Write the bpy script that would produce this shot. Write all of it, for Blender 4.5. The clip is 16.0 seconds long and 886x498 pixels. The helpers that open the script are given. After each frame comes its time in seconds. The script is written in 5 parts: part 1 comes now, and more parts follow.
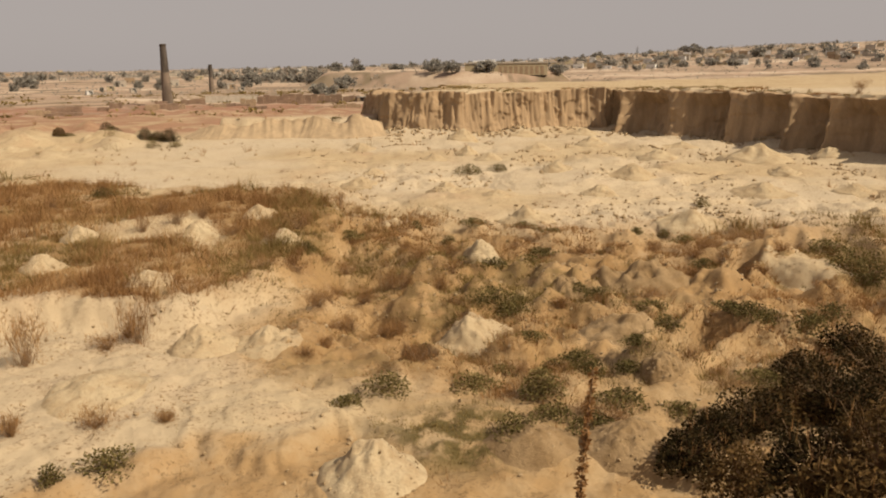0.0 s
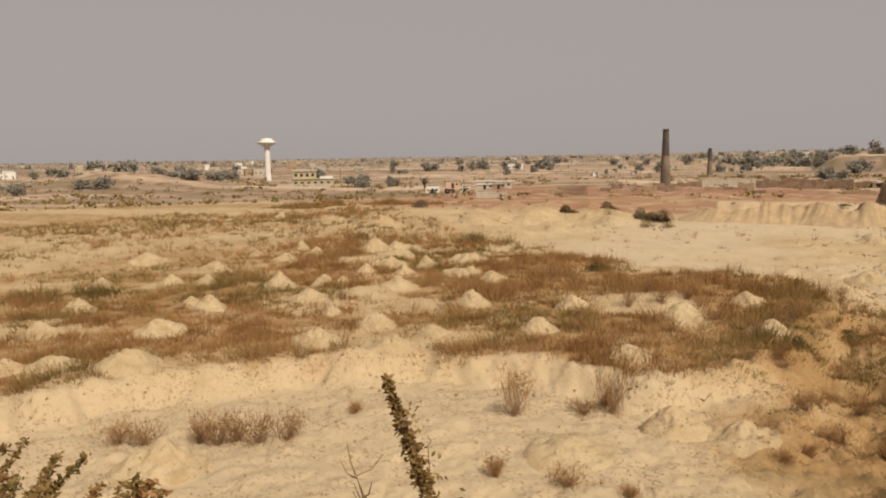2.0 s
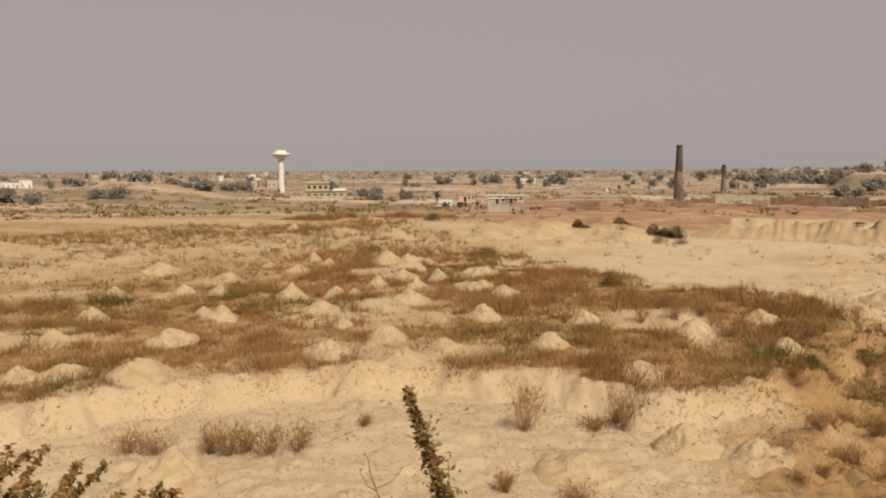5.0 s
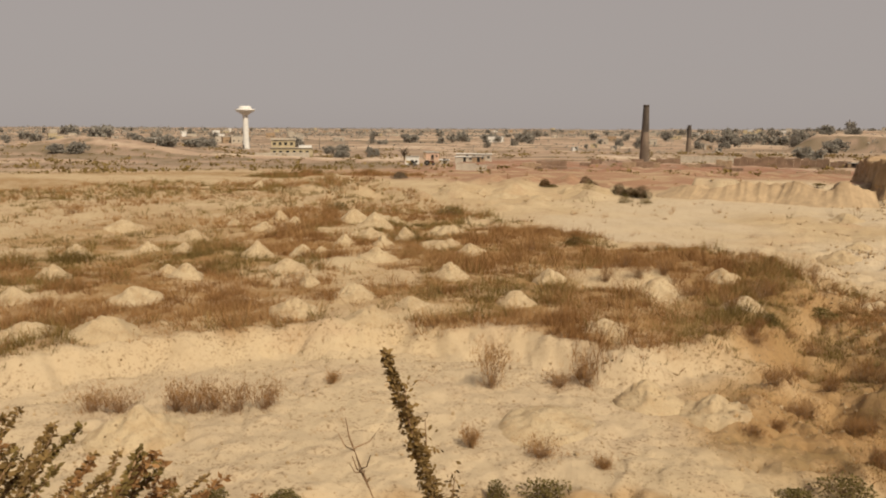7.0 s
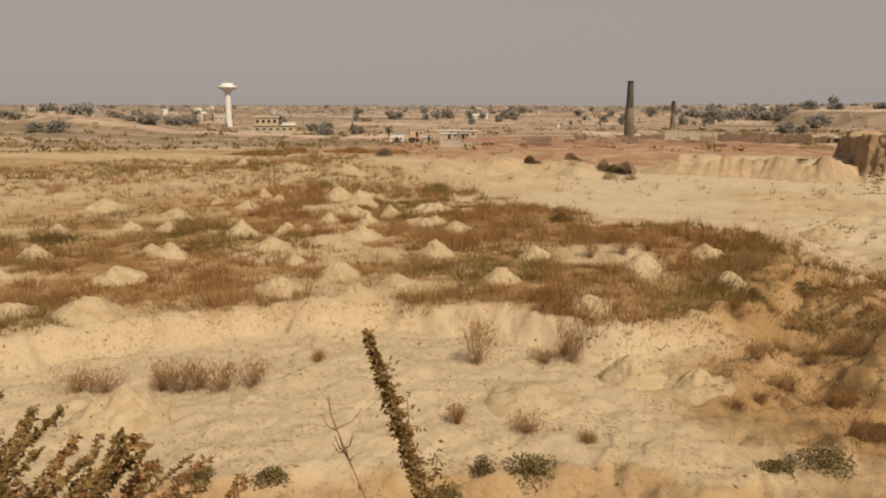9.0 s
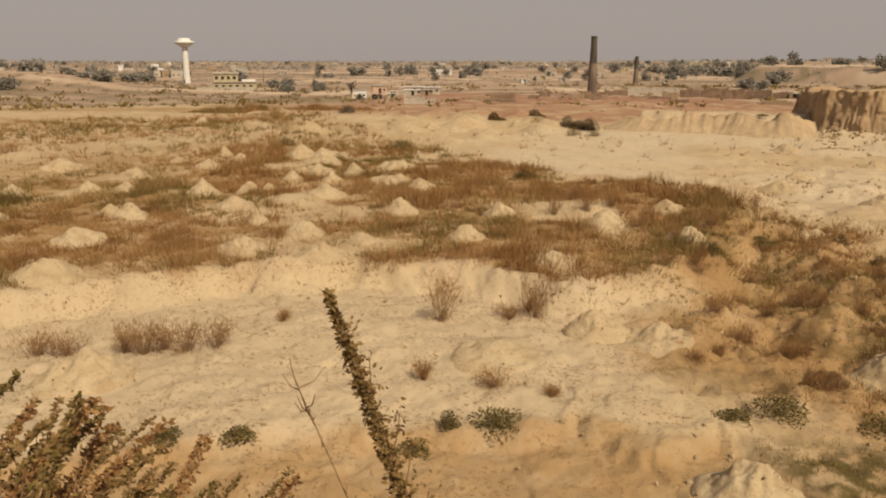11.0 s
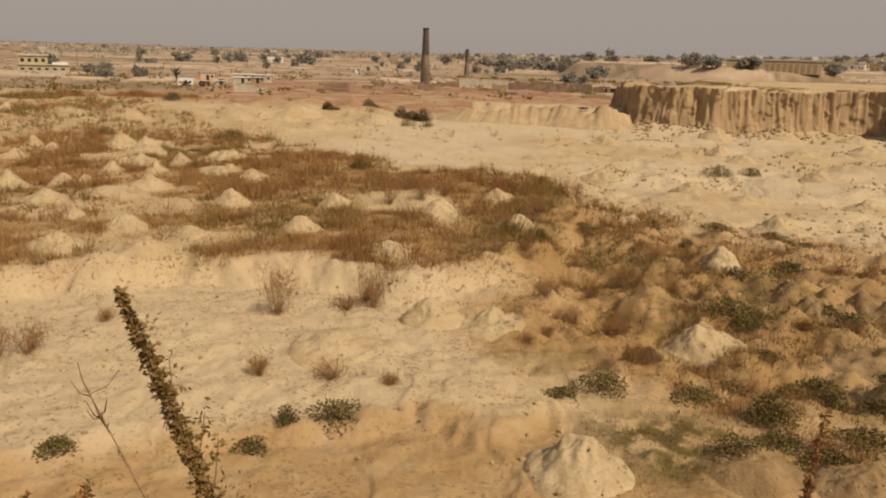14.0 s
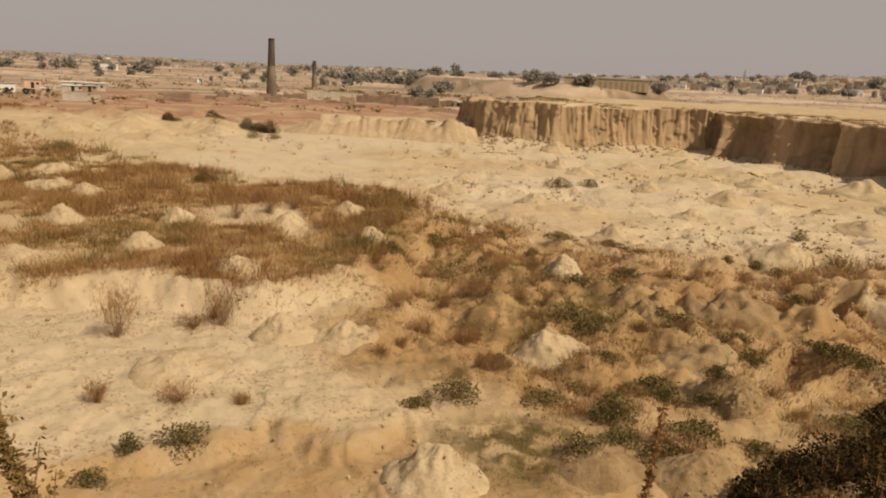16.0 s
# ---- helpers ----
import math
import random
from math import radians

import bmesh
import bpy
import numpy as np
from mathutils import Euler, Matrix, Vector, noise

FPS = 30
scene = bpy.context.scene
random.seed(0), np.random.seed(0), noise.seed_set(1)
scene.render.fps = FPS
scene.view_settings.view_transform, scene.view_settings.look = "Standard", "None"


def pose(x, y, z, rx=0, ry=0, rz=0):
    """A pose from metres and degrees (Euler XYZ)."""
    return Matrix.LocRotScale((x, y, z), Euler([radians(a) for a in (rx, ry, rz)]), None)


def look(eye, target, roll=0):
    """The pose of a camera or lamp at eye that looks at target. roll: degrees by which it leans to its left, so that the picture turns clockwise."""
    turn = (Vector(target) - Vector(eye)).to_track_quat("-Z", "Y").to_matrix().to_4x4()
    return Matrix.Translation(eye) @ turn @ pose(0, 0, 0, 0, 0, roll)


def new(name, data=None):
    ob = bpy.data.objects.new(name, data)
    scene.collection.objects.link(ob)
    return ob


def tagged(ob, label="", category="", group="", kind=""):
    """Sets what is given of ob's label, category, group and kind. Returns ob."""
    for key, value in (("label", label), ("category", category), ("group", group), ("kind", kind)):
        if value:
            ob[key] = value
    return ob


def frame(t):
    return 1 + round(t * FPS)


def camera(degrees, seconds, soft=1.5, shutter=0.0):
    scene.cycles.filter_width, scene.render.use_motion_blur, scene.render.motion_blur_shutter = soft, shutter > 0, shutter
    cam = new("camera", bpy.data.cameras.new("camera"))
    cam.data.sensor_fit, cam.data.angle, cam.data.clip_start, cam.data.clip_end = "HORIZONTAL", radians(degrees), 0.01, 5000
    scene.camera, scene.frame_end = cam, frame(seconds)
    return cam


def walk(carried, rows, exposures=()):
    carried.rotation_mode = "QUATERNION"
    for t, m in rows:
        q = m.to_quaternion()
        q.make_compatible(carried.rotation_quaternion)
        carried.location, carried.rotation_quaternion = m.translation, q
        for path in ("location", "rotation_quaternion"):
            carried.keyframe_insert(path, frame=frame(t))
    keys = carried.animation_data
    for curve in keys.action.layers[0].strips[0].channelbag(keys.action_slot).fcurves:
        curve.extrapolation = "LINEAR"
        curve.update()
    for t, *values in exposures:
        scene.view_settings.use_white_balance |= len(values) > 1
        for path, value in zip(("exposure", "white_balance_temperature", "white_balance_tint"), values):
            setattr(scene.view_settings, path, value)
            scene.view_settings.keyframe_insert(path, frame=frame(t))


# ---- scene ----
cam = camera(58.49, 16.0, soft=2.0)
PATH = [
    (0.0, pose(0.012, 0.009, 9.481, 0, 0, 0.00) @ pose(0, 0, 0, 76.90) @ pose(0, 0, 0, 0, 0, -0.81)),
    (0.5, pose(0.012, 0.009, 9.481, 0, 0, 11.06) @ pose(0, 0, 0, 80.51) @ pose(0, 0, 0, 0, 0, -0.05)),
    (1.0, pose(0.012, 0.009, 9.481, 0, 0, 22.96) @ pose(0, 0, 0, 82.23) @ pose(0, 0, 0, 0, 0, -0.39)),
    (1.5, pose(-0.001, -0.001, 9.489, 0, 0, 31.07) @ pose(0, 0, 0, 83.07) @ pose(0, 0, 0, 0, 0, -0.89)),
    (2.0, pose(0.006, 0.004, 9.492, 0, 0, 34.46) @ pose(0, 0, 0, 83.30) @ pose(0, 0, 0, 0, 0, -0.93)),
    (2.5, pose(0.009, 0.007, 9.496, 0, 0, 34.49) @ pose(0, 0, 0, 83.43) @ pose(0, 0, 0, 0, 0, -0.52)),
    (3.0, pose(-0.002, -0.001, 9.496, 0, 0, 35.16) @ pose(0, 0, 0, 83.57) @ pose(0, 0, 0, 0, 0, -0.50)),
    (3.5, pose(-0.007, -0.005, 9.495, 0, 0, 35.87) @ pose(0, 0, 0, 83.98) @ pose(0, 0, 0, 0, 0, -0.42)),
    (6.0, pose(-0.013, -0.010, 9.490, 0, 0, 34.06) @ pose(0, 0, 0, 84.09) @ pose(0, 0, 0, 0, 0, 0.13)),
    (6.5, pose(-0.016, -0.012, 9.494, 0, 0, 33.07) @ pose(0, 0, 0, 82.29) @ pose(0, 0, 0, 0, 0, 0.30)),
    (7.0, pose(-0.029, -0.022, 9.500, 0, 0, 32.89) @ pose(0, 0, 0, 81.27) @ pose(0, 0, 0, 0, 0, 0.27)),
    (7.5, pose(-0.028, -0.021, 9.501, 0, 0, 32.93) @ pose(0, 0, 0, 80.67) @ pose(0, 0, 0, 0, 0, 0.13)),
    (8.0, pose(-0.020, -0.015, 9.507, 0, 0, 32.64) @ pose(0, 0, 0, 80.35) @ pose(0, 0, 0, 0, 0, 0.07)),
    (8.5, pose(-0.027, -0.021, 9.505, 0, 0, 32.41) @ pose(0, 0, 0, 80.06) @ pose(0, 0, 0, 0, 0, -0.02)),
    (9.0, pose(-0.022, -0.017, 9.506, 0, 0, 31.81) @ pose(0, 0, 0, 79.63) @ pose(0, 0, 0, 0, 0, 0.05)),
    (11.5, pose(-0.013, -0.010, 9.508, 0, 0, 27.30) @ pose(0, 0, 0, 75.87) @ pose(0, 0, 0, 0, 0, 0.48)),
    (12.0, pose(-0.009, -0.007, 9.508, 0, 0, 24.65) @ pose(0, 0, 0, 75.36) @ pose(0, 0, 0, 0, 0, 1.16)),
    (12.5, pose(-0.001, -0.001, 9.508, 0, 0, 22.44) @ pose(0, 0, 0, 75.19) @ pose(0, 0, 0, 0, 0, 1.32)),
    (13.0, pose(0.005, 0.004, 9.506, 0, 0, 20.93) @ pose(0, 0, 0, 75.24) @ pose(0, 0, 0, 0, 0, 1.37)),
    (13.5, pose(0.018, 0.014, 9.504, 0, 0, 19.61) @ pose(0, 0, 0, 75.36) @ pose(0, 0, 0, 0, 0, 1.46)),
    (14.0, pose(0.036, 0.027, 9.506, 0, 0, 17.15) @ pose(0, 0, 0, 76.02) @ pose(0, 0, 0, 0, 0, 1.59)),
    (14.5, pose(0.044, 0.033, 9.501, 0, 0, 13.52) @ pose(0, 0, 0, 76.40) @ pose(0, 0, 0, 0, 0, 1.95)),
    (15.0, pose(0.029, 0.022, 9.503, 0, 0, 11.95) @ pose(0, 0, 0, 76.85) @ pose(0, 0, 0, 0, 0, 2.03)),
    (15.5, pose(0.029, 0.022, 9.502, 0, 0, 11.67) @ pose(0, 0, 0, 77.15) @ pose(0, 0, 0, 0, 0, 2.06)),
    (16.0, pose(0.029, 0.022, 9.502, 0, 0, 6.19) @ pose(0, 0, 0, 77.33) @ pose(0, 0, 0, 0, 0, 2.87)),
]
walk(cam, PATH, exposures=[(0.0, 0.2, 6550, 10), (1.5, 0.12, 6450, 10), (3.5, 0.08, 6450, 10), (7.5, 0.06, 6500, 10), (9.0, 0.02, 6600, 10), (11.5, 0.0, 6850, 10), (13.5, -0.04, 6900, 10), (15.5, -0.02, 6850, 10), (16.0, 0.09, 6750, 10)])

# ---- daylight: a high sun behind the camera on its right, and a dusty sky ----
SUN_HEIGHT, SUN_TURN = radians(46), radians(118)
world = bpy.data.worlds.new("dusty_sky")
scene.world = world
world.use_nodes = True
wn, wl = world.node_tree.nodes, world.node_tree.links
sky = wn.new("ShaderNodeTexSky")
sky.sky_type, sky.sun_disc = "NISHITA", False
sky.sun_elevation, sky.sun_rotation = SUN_HEIGHT, SUN_TURN
sky.air_density, sky.dust_density, sky.ozone_density, sky.altitude = 1.0, 1.5, 1.0, 300
grey = wn.new("ShaderNodeHueSaturation")
grey.inputs["Saturation"].default_value = 0.25
wl.new(sky.outputs[0], grey.inputs["Color"])
dust = wn.new("ShaderNodeMix")
dust.data_type = "RGBA"
dust.inputs[0].default_value = 0.94
wl.new(grey.outputs[0], dust.inputs[6])
dust.inputs[7].default_value = (4.48, 3.97, 3.72, 1)
wl.new(dust.outputs[2], wn["Background"].inputs[0])
wn["Background"].inputs[1].default_value = 0.08
sun = new("sun", bpy.data.lights.new("sun", "SUN"))
sun.data.energy, sun.data.angle, sun.data.color = 4.8, radians(0.8), (1.0, 0.85, 0.63)
toward = Vector((math.sin(SUN_TURN) * math.cos(SUN_HEIGHT), math.cos(SUN_TURN) * math.cos(SUN_HEIGHT), math.sin(SUN_HEIGHT)))
sun.matrix_world = look(toward * 50, (0, 0, 0))


# ---- materials ----
def shader(name, rough=0.9, spec=0.2):
    m = bpy.data.materials.new(name)
    m.use_nodes = True
    b = m.node_tree.nodes["Principled BSDF"]
    b.inputs["Roughness"].default_value = rough
    b.inputs["Specular IOR Level"].default_value = spec
    return m, m.node_tree.nodes, m.node_tree.links, b


def noise_node(n, l, where, size, detail=6, rough=0.6, stretch=None):
    tex = n.new("ShaderNodeTexNoise")
    tex.inputs["Scale"].default_value = 1.0 / size
    tex.inputs["Detail"].default_value, tex.inputs["Roughness"].default_value = detail, rough
    if stretch:
        mp = n.new("ShaderNodeMapping")
        mp.inputs["Scale"].default_value = stretch
        l.new(where, mp.inputs[0])
        where = mp.outputs[0]
    l.new(where, tex.inputs["Vector"])
    return tex.outputs[0]


def span(n, l, value, lo, hi, to_lo=0.0, to_hi=1.0):
    r = n.new("ShaderNodeMapRange")
    r.interpolation_type = "SMOOTHSTEP"
    for k, v in enumerate((lo, hi, to_lo, to_hi)):
        r.inputs[k + 1].default_value = v
    l.new(value, r.inputs[0])
    return r.outputs[0]


def arith(n, l, op, a, b):
    m = n.new("ShaderNodeMath")
    m.operation = op
    for k, v in enumerate((a, b)):
        if isinstance(v, (int, float)):
            m.inputs[k].default_value = v
        else:
            l.new(v, m.inputs[k])
    return m.outputs[0]


def blend(n, l, fac, a, b, kind="MIX"):
    m = n.new("ShaderNodeMix")
    m.data_type, m.blend_type = "RGBA", kind
    for k, v in ((0, fac), (6, a), (7, b)):
        if isinstance(v, (int, float)):
            m.inputs[k].default_value = v
        elif isinstance(v, tuple):
            m.inputs[k].default_value = (*v, 1)
        else:
            l.new(v, m.inputs[k])
    return m.outputs[2]


def relief(n, l, b, value, strength, distance):
    bump = n.new("ShaderNodeBump")
    bump.inputs["Strength"].default_value, bump.inputs["Distance"].default_value = strength, distance
    l.new(value, bump.inputs["Height"])
    l.new(bump.outputs[0], b.inputs["Normal"])


def place(n):
    return n.new("ShaderNodeNewGeometry").outputs["Position"]


def attribute(n, name):
    a = n.new("ShaderNodeAttribute")
    a.attribute_name = name
    return a.outputs["Fac"]


CREAM, TAN, OCHRE, LITTER, MOSS, BRICK_DUST = (0.444, 0.352, 0.228), (0.4, 0.304, 0.188), (0.305, 0.19, 0.086), (0.232, 0.134, 0.056), (0.112, 0.0856, 0.0352), (0.256, 0.132, 0.088)


def ground_material():
    m, n, l, b = shader("dry_earth", 0.95, 0.1)
    p = place(n)
    big, mid, fine = noise_node(n, l, p, 9, 5), noise_node(n, l, p, 1.3, 6, 0.65), noise_node(n, l, p, 0.13, 3, 0.6, (1, 1, 1))
    c = blend(n, l, span(n, l, big, 0.35, 0.65), CREAM, TAN)
    c = blend(n, l, span(n, l, noise_node(n, l, p, 3.6, 5, 0.6), 0.50, 0.68, 0.0, 0.5), c, (0.352, 0.244, 0.156))
    c = blend(n, l, span(n, l, mid, 0.54, 0.72, 0.0, 0.55), c, (0.264, 0.188, 0.104))
    c = blend(n, l, arith(n, l, "MULTIPLY", attribute(n, "chalk"), span(n, l, big, 0.3, 0.6, 0.6, 0.95)), c, (0.46, 0.38, 0.276))
    grain = noise_node(n, l, p, 0.42, 9, 0.78)
    c = blend(n, l, span(n, l, grain, 0.52, 0.68, 0.0, 0.45), c, (0.264, 0.188, 0.106))
    c = blend(n, l, span(n, l, grain, 0.30, 0.42, 0.45, 0.0), c, (0.468, 0.38, 0.26))
    c = blend(n, l, arith(n, l, "MULTIPLY", attribute(n, "ochre"), span(n, l, mid, 0.25, 0.6, 0.45, 0.95)), c, OCHRE)
    litter = arith(n, l, "MULTIPLY", attribute(n, "scrub"), span(n, l, noise_node(n, l, p, 2.2, 6, 0.7), 0.32, 0.60, 0.1, 0.95))
    c = blend(n, l, litter, c, blend(n, l, span(n, l, mid, 0.4, 0.6), LITTER, (0.264, 0.168, 0.076)))
    c = blend(n, l, arith(n, l, "MULTIPLY", attribute(n, "moss"), span(n, l, noise_node(n, l, p, 0.8, 5), 0.38, 0.55)), c, MOSS)
    # Field tones greyed and pinked: haze over the far plain painted into the soil.
    fields = n.new("ShaderNodeValToRGB")
    tones = ((0.0, (0.14, 0.115, 0.08)), (0.22, (0.22, 0.17, 0.132)), (0.45, (0.33, 0.238, 0.188)), (0.7, (0.39, 0.3, 0.23)), (1.0, (0.5, 0.41, 0.33)))
    for k, (at, tone) in enumerate(tones):
        spot = fields.color_ramp.elements[k] if k < 2 else fields.color_ramp.elements.new(at)
        spot.position, spot.color = at, (*tone, 1)
    l.new(attribute(n, "plot"), fields.inputs[0])
    hazed_fields = blend(n, l, arith(n, l, "MULTIPLY", attribute(n, "streak"), 0.6), fields.outputs[0], (0.2, 0.15, 0.116))
    hazed_fields = blend(n, l, span(n, l, noise_node(n, l, p, 30, 6, 0.7), 0.5, 0.7, 0.0, 0.5), hazed_fields, (0.288, 0.2, 0.16))
    c = blend(n, l, arith(n, l, "MULTIPLY", attribute(n, "far_hazed_soil"), 0.85), c, hazed_fields)
    c = blend(n, l, arith(n, l, "MULTIPLY", attribute(n, "brick"), span(n, l, noise_node(n, l, p, 11, 6, 0.7), 0.36, 0.56, 0.15, 1.0)), c, BRICK_DUST)
    c = blend(n, l, arith(n, l, "MULTIPLY", span(n, l, fine, 0.55, 0.62, 0.0, 0.75), span(n, l, noise_node(n, l, p, 1.8, 4), 0.4, 0.6, 0.12, 1.0)), c, (0.192, 0.126, 0.0656))
    l.new(c, b.inputs["Base Color"])
    relief(n, l, b, arith(n, l, "ADD", arith(n, l, "MULTIPLY", grain, 0.8), arith(n, l, "MULTIPLY", fine, 0.35)), 0.8, 0.09)
    return m


def heap_material(name, light, dark):
    m, n, l, b = shader(name, 0.95, 0.1)
    p = place(n)
    mid, fine = noise_node(n, l, p, 0.7, 6, 0.65), noise_node(n, l, p, 0.09, 4, 0.7)
    c = blend(n, l, span(n, l, mid, 0.4, 0.68), light, dark)
    c = blend(n, l, span(n, l, fine, 0.48, 0.72, 0.0, 0.5), c, tuple(v * 0.62 for v in dark))
    shade = n.new("ShaderNodeObjectInfo").outputs["Random"]
    c = blend(n, l, span(n, l, shade, 0, 1, 0.0, 0.35), c, dark)
    l.new(c, b.inputs["Base Color"])
    relief(n, l, b, arith(n, l, "ADD", arith(n, l, "MULTIPLY", mid, 0.6), arith(n, l, "MULTIPLY", fine, 0.5)), 0.9, 0.09)
    return m


def plain(name, colour, size=0.5, vary=0.25, rough=0.85, bump=0.01, stretch=None):
    m, n, l, b = shader(name, rough, 0.25)
    p = place(n)
    a, f = noise_node(n, l, p, size, 6, 0.65, stretch), noise_node(n, l, p, size * 0.12, 3)
    c = blend(n, l, span(n, l, a, 0.35, 0.65), colour, tuple(v * (1 - vary) for v in colour))
    c = blend(n, l, span(n, l, f, 0.4, 0.7, 0, 0.3), c, tuple(v * (1 - 1.4 * vary) for v in colour))
    l.new(c, b.inputs["Base Color"])
    relief(n, l, b, a, 0.6, bump)
    return m


def leafy(name, colours, through_light=0.25):
    """Leaves, stalks and grass: the tone goes from piece to piece."""
    m, n, l, b = shader(name, 0.9, 0.05)
    r = n.new("ShaderNodeValToRGB")
    r.color_ramp.elements[0].color, r.color_ramp.elements[1].color = (*colours[0], 1), (*colours[-1], 1)
    for k, c in enumerate(colours[1:-1]):
        r.color_ramp.elements.new((k + 1) / (len(colours) - 1)).color = (*c, 1)
    g = n.new("ShaderNodeNewGeometry")
    patch = noise_node(n, l, g.outputs["Position"], 3.0, 3)
    l.new(arith(n, l, "ADD", arith(n, l, "MULTIPLY", g.outputs["Random Per Island"], 0.55), arith(n, l, "MULTIPLY", span(n, l, patch, 0.3, 0.7), 0.45)), r.inputs[0])
    l.new(r.outputs[0], b.inputs["Base Color"])
    if through_light:
        t = n.new("ShaderNodeBsdfTranslucent")
        l.new(r.outputs[0], t.inputs[0])
        mix = n.new("ShaderNodeMixShader")
        mix.inputs[0].default_value = through_light
        l.new(b.outputs[0], mix.inputs[1])
        l.new(t.outputs[0], mix.inputs[2])
        l.new(mix.outputs[0], n["Material Output"].inputs[0])
    return m


M_GROUND = ground_material()
M_HEAP = heap_material("heaped_clay", (0.44, 0.355, 0.235), (0.345, 0.257, 0.156))
M_HEAP_BROWN = heap_material("brown_clay", (0.304, 0.216, 0.124), (0.2, 0.132, 0.068))
M_CLIFF = plain("cut_earth", (0.389, 0.275, 0.168), 1.6, 0.3, 0.95, 0.15, (1, 1, 0.25))
M_BANK = plain("pale_cut_earth", (0.412, 0.308, 0.196), 1.2, 0.25, 0.95, 0.12, (1, 1, 0.3))
M_STONE = leafy("clods", [(0.24, 0.172, 0.1), (0.31, 0.23, 0.14), (0.40, 0.31, 0.2)], 0)
M_DRY = leafy("dry_grass", [(0.175, 0.088, 0.036), (0.30, 0.168, 0.072), (0.42, 0.275, 0.132)])
M_OLIVE = leafy("olive_grass", [(0.107, 0.0791, 0.0292), (0.194, 0.139, 0.0516), (0.31, 0.225, 0.0946)])
M_GREEN = leafy("green_leaves", [(0.06, 0.05, 0.02), (0.135, 0.108, 0.043), (0.25, 0.192, 0.082)])
# Near-black: the shade over the thicket is put into the leaf colour.
M_SHADE_DARK = leafy("shade_dark_leaves", [(0.0102, 0.0085, 0.0034), (0.0255, 0.0187, 0.00765), (0.0723, 0.0442, 0.017)], 0.1)
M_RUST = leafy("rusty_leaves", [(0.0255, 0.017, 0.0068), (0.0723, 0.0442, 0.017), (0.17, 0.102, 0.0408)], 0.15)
M_WEED = leafy("seed_heads", [(0.115, 0.074, 0.03), (0.235, 0.155, 0.063), (0.41, 0.285, 0.13)])
M_TWIG = plain("dry_stalk", (0.306, 0.196, 0.111), 0.05, 0.3)
# Paler and greyer than dusty foliage: distance haze put into the leaf colour.
M_TREE = leafy("dusty_hazed_leaves", [(0.21, 0.2, 0.175), (0.28, 0.262, 0.232), (0.36, 0.335, 0.295)], 0.35)
M_BARK = plain("bark", (0.102, 0.0765, 0.051), 0.3, 0.3, 0.95, 0.02)
M_SHAFT = plain("weathered_brick", (0.204, 0.157, 0.123), 3.0, 0.45, 0.95, 0.03, (1, 1, 0.3))
M_BRICK = plain("kiln_brick", (0.246, 0.166, 0.119), 2.5, 0.35, 0.9, 0.03)
M_SMOKED = plain("smoked_brick", (0.115, 0.0952, 0.0808), 2.2, 0.5, 0.95, 0.03, (1, 1, 0.25))
M_SOOT = plain("sooty_brick", (0.0595, 0.0467, 0.0382), 1.5, 0.3, 0.95, 0.02)
M_WHITE = plain("white_paint", (0.629, 0.62, 0.603), 1.5, 0.1, 0.7, 0.005)
M_WALL = plain("limewash", (0.442, 0.391, 0.327), 1.2, 0.2, 0.85, 0.01)
M_YELLOW = plain("yellow_wash", (0.425, 0.357, 0.238), 1.2, 0.2, 0.85, 0.01)
M_MUD = plain("mud_wall", (0.34, 0.246, 0.162), 1.0, 0.25, 0.95, 0.02)
M_DARKHOLE = plain("dark_opening", (0.0255, 0.0229, 0.0204), 0.5, 0.2, 0.6, 0.005)
M_ROOF = plain("concrete_roof", (0.357, 0.332, 0.297), 1.0, 0.2, 0.9, 0.01)
M_STEEL = plain("weathered_steel", (0.136, 0.128, 0.119), 0.6, 0.3, 0.5, 0.005)
M_TYRE = plain("tyre_rubber", (0.0255, 0.0255, 0.0255), 0.3, 0.2, 0.8, 0.004)
M_RED = plain("red_paint", (0.11, 0.045, 0.03), 0.6, 0.3, 0.5, 0.004)


# ---- mesh helpers ----
def mesh_of(name, verts, faces, material, smooth=True):
    verts = np.asarray(verts, np.float32)
    me = bpy.data.meshes.new(name)
    if isinstance(faces, np.ndarray) and faces.ndim == 2:
        k = faces.shape[1]
        me.vertices.add(len(verts))
        me.vertices.foreach_set("co", verts.ravel())
        me.loops.add(faces.size)
        me.loops.foreach_set("vertex_index", faces.astype(np.int32).ravel())
        me.polygons.add(len(faces))
        me.polygons.foreach_set("loop_start", np.arange(0, faces.size, k, dtype=np.int32))
        me.polygons.foreach_set("loop_total", np.full(len(faces), k, np.int32))
        me.update(calc_edges=True)
    else:
        me.from_pydata([tuple(v) for v in verts.tolist()], [], [tuple(f) for f in faces])
    me.polygons.foreach_set("use_smooth", [smooth] * len(me.polygons))
    me.materials.append(material)
    return me


def part(name, me, parent, label="", at=None):
    ob = new(name, me)
    ob.parent = parent
    if at is not None:
        ob.matrix_basis = at
    return tagged(ob, label)


def base(name, x, y, z, turn=0.0):
    ob = new(name)
    ob.empty_display_size = 0.1
    ob.matrix_basis = pose(x, y, z, 0, 0, turn)
    return ob


def grid_faces(rows, cols, closed=False):
    i = np.arange((rows - 1) * (cols if closed else cols - 1))
    w = cols if closed else cols - 1
    r, c = i // w, i % w
    d = (c + 1) % cols
    return np.stack([r * cols + c, r * cols + d, (r + 1) * cols + d, (r + 1) * cols + c], 1)


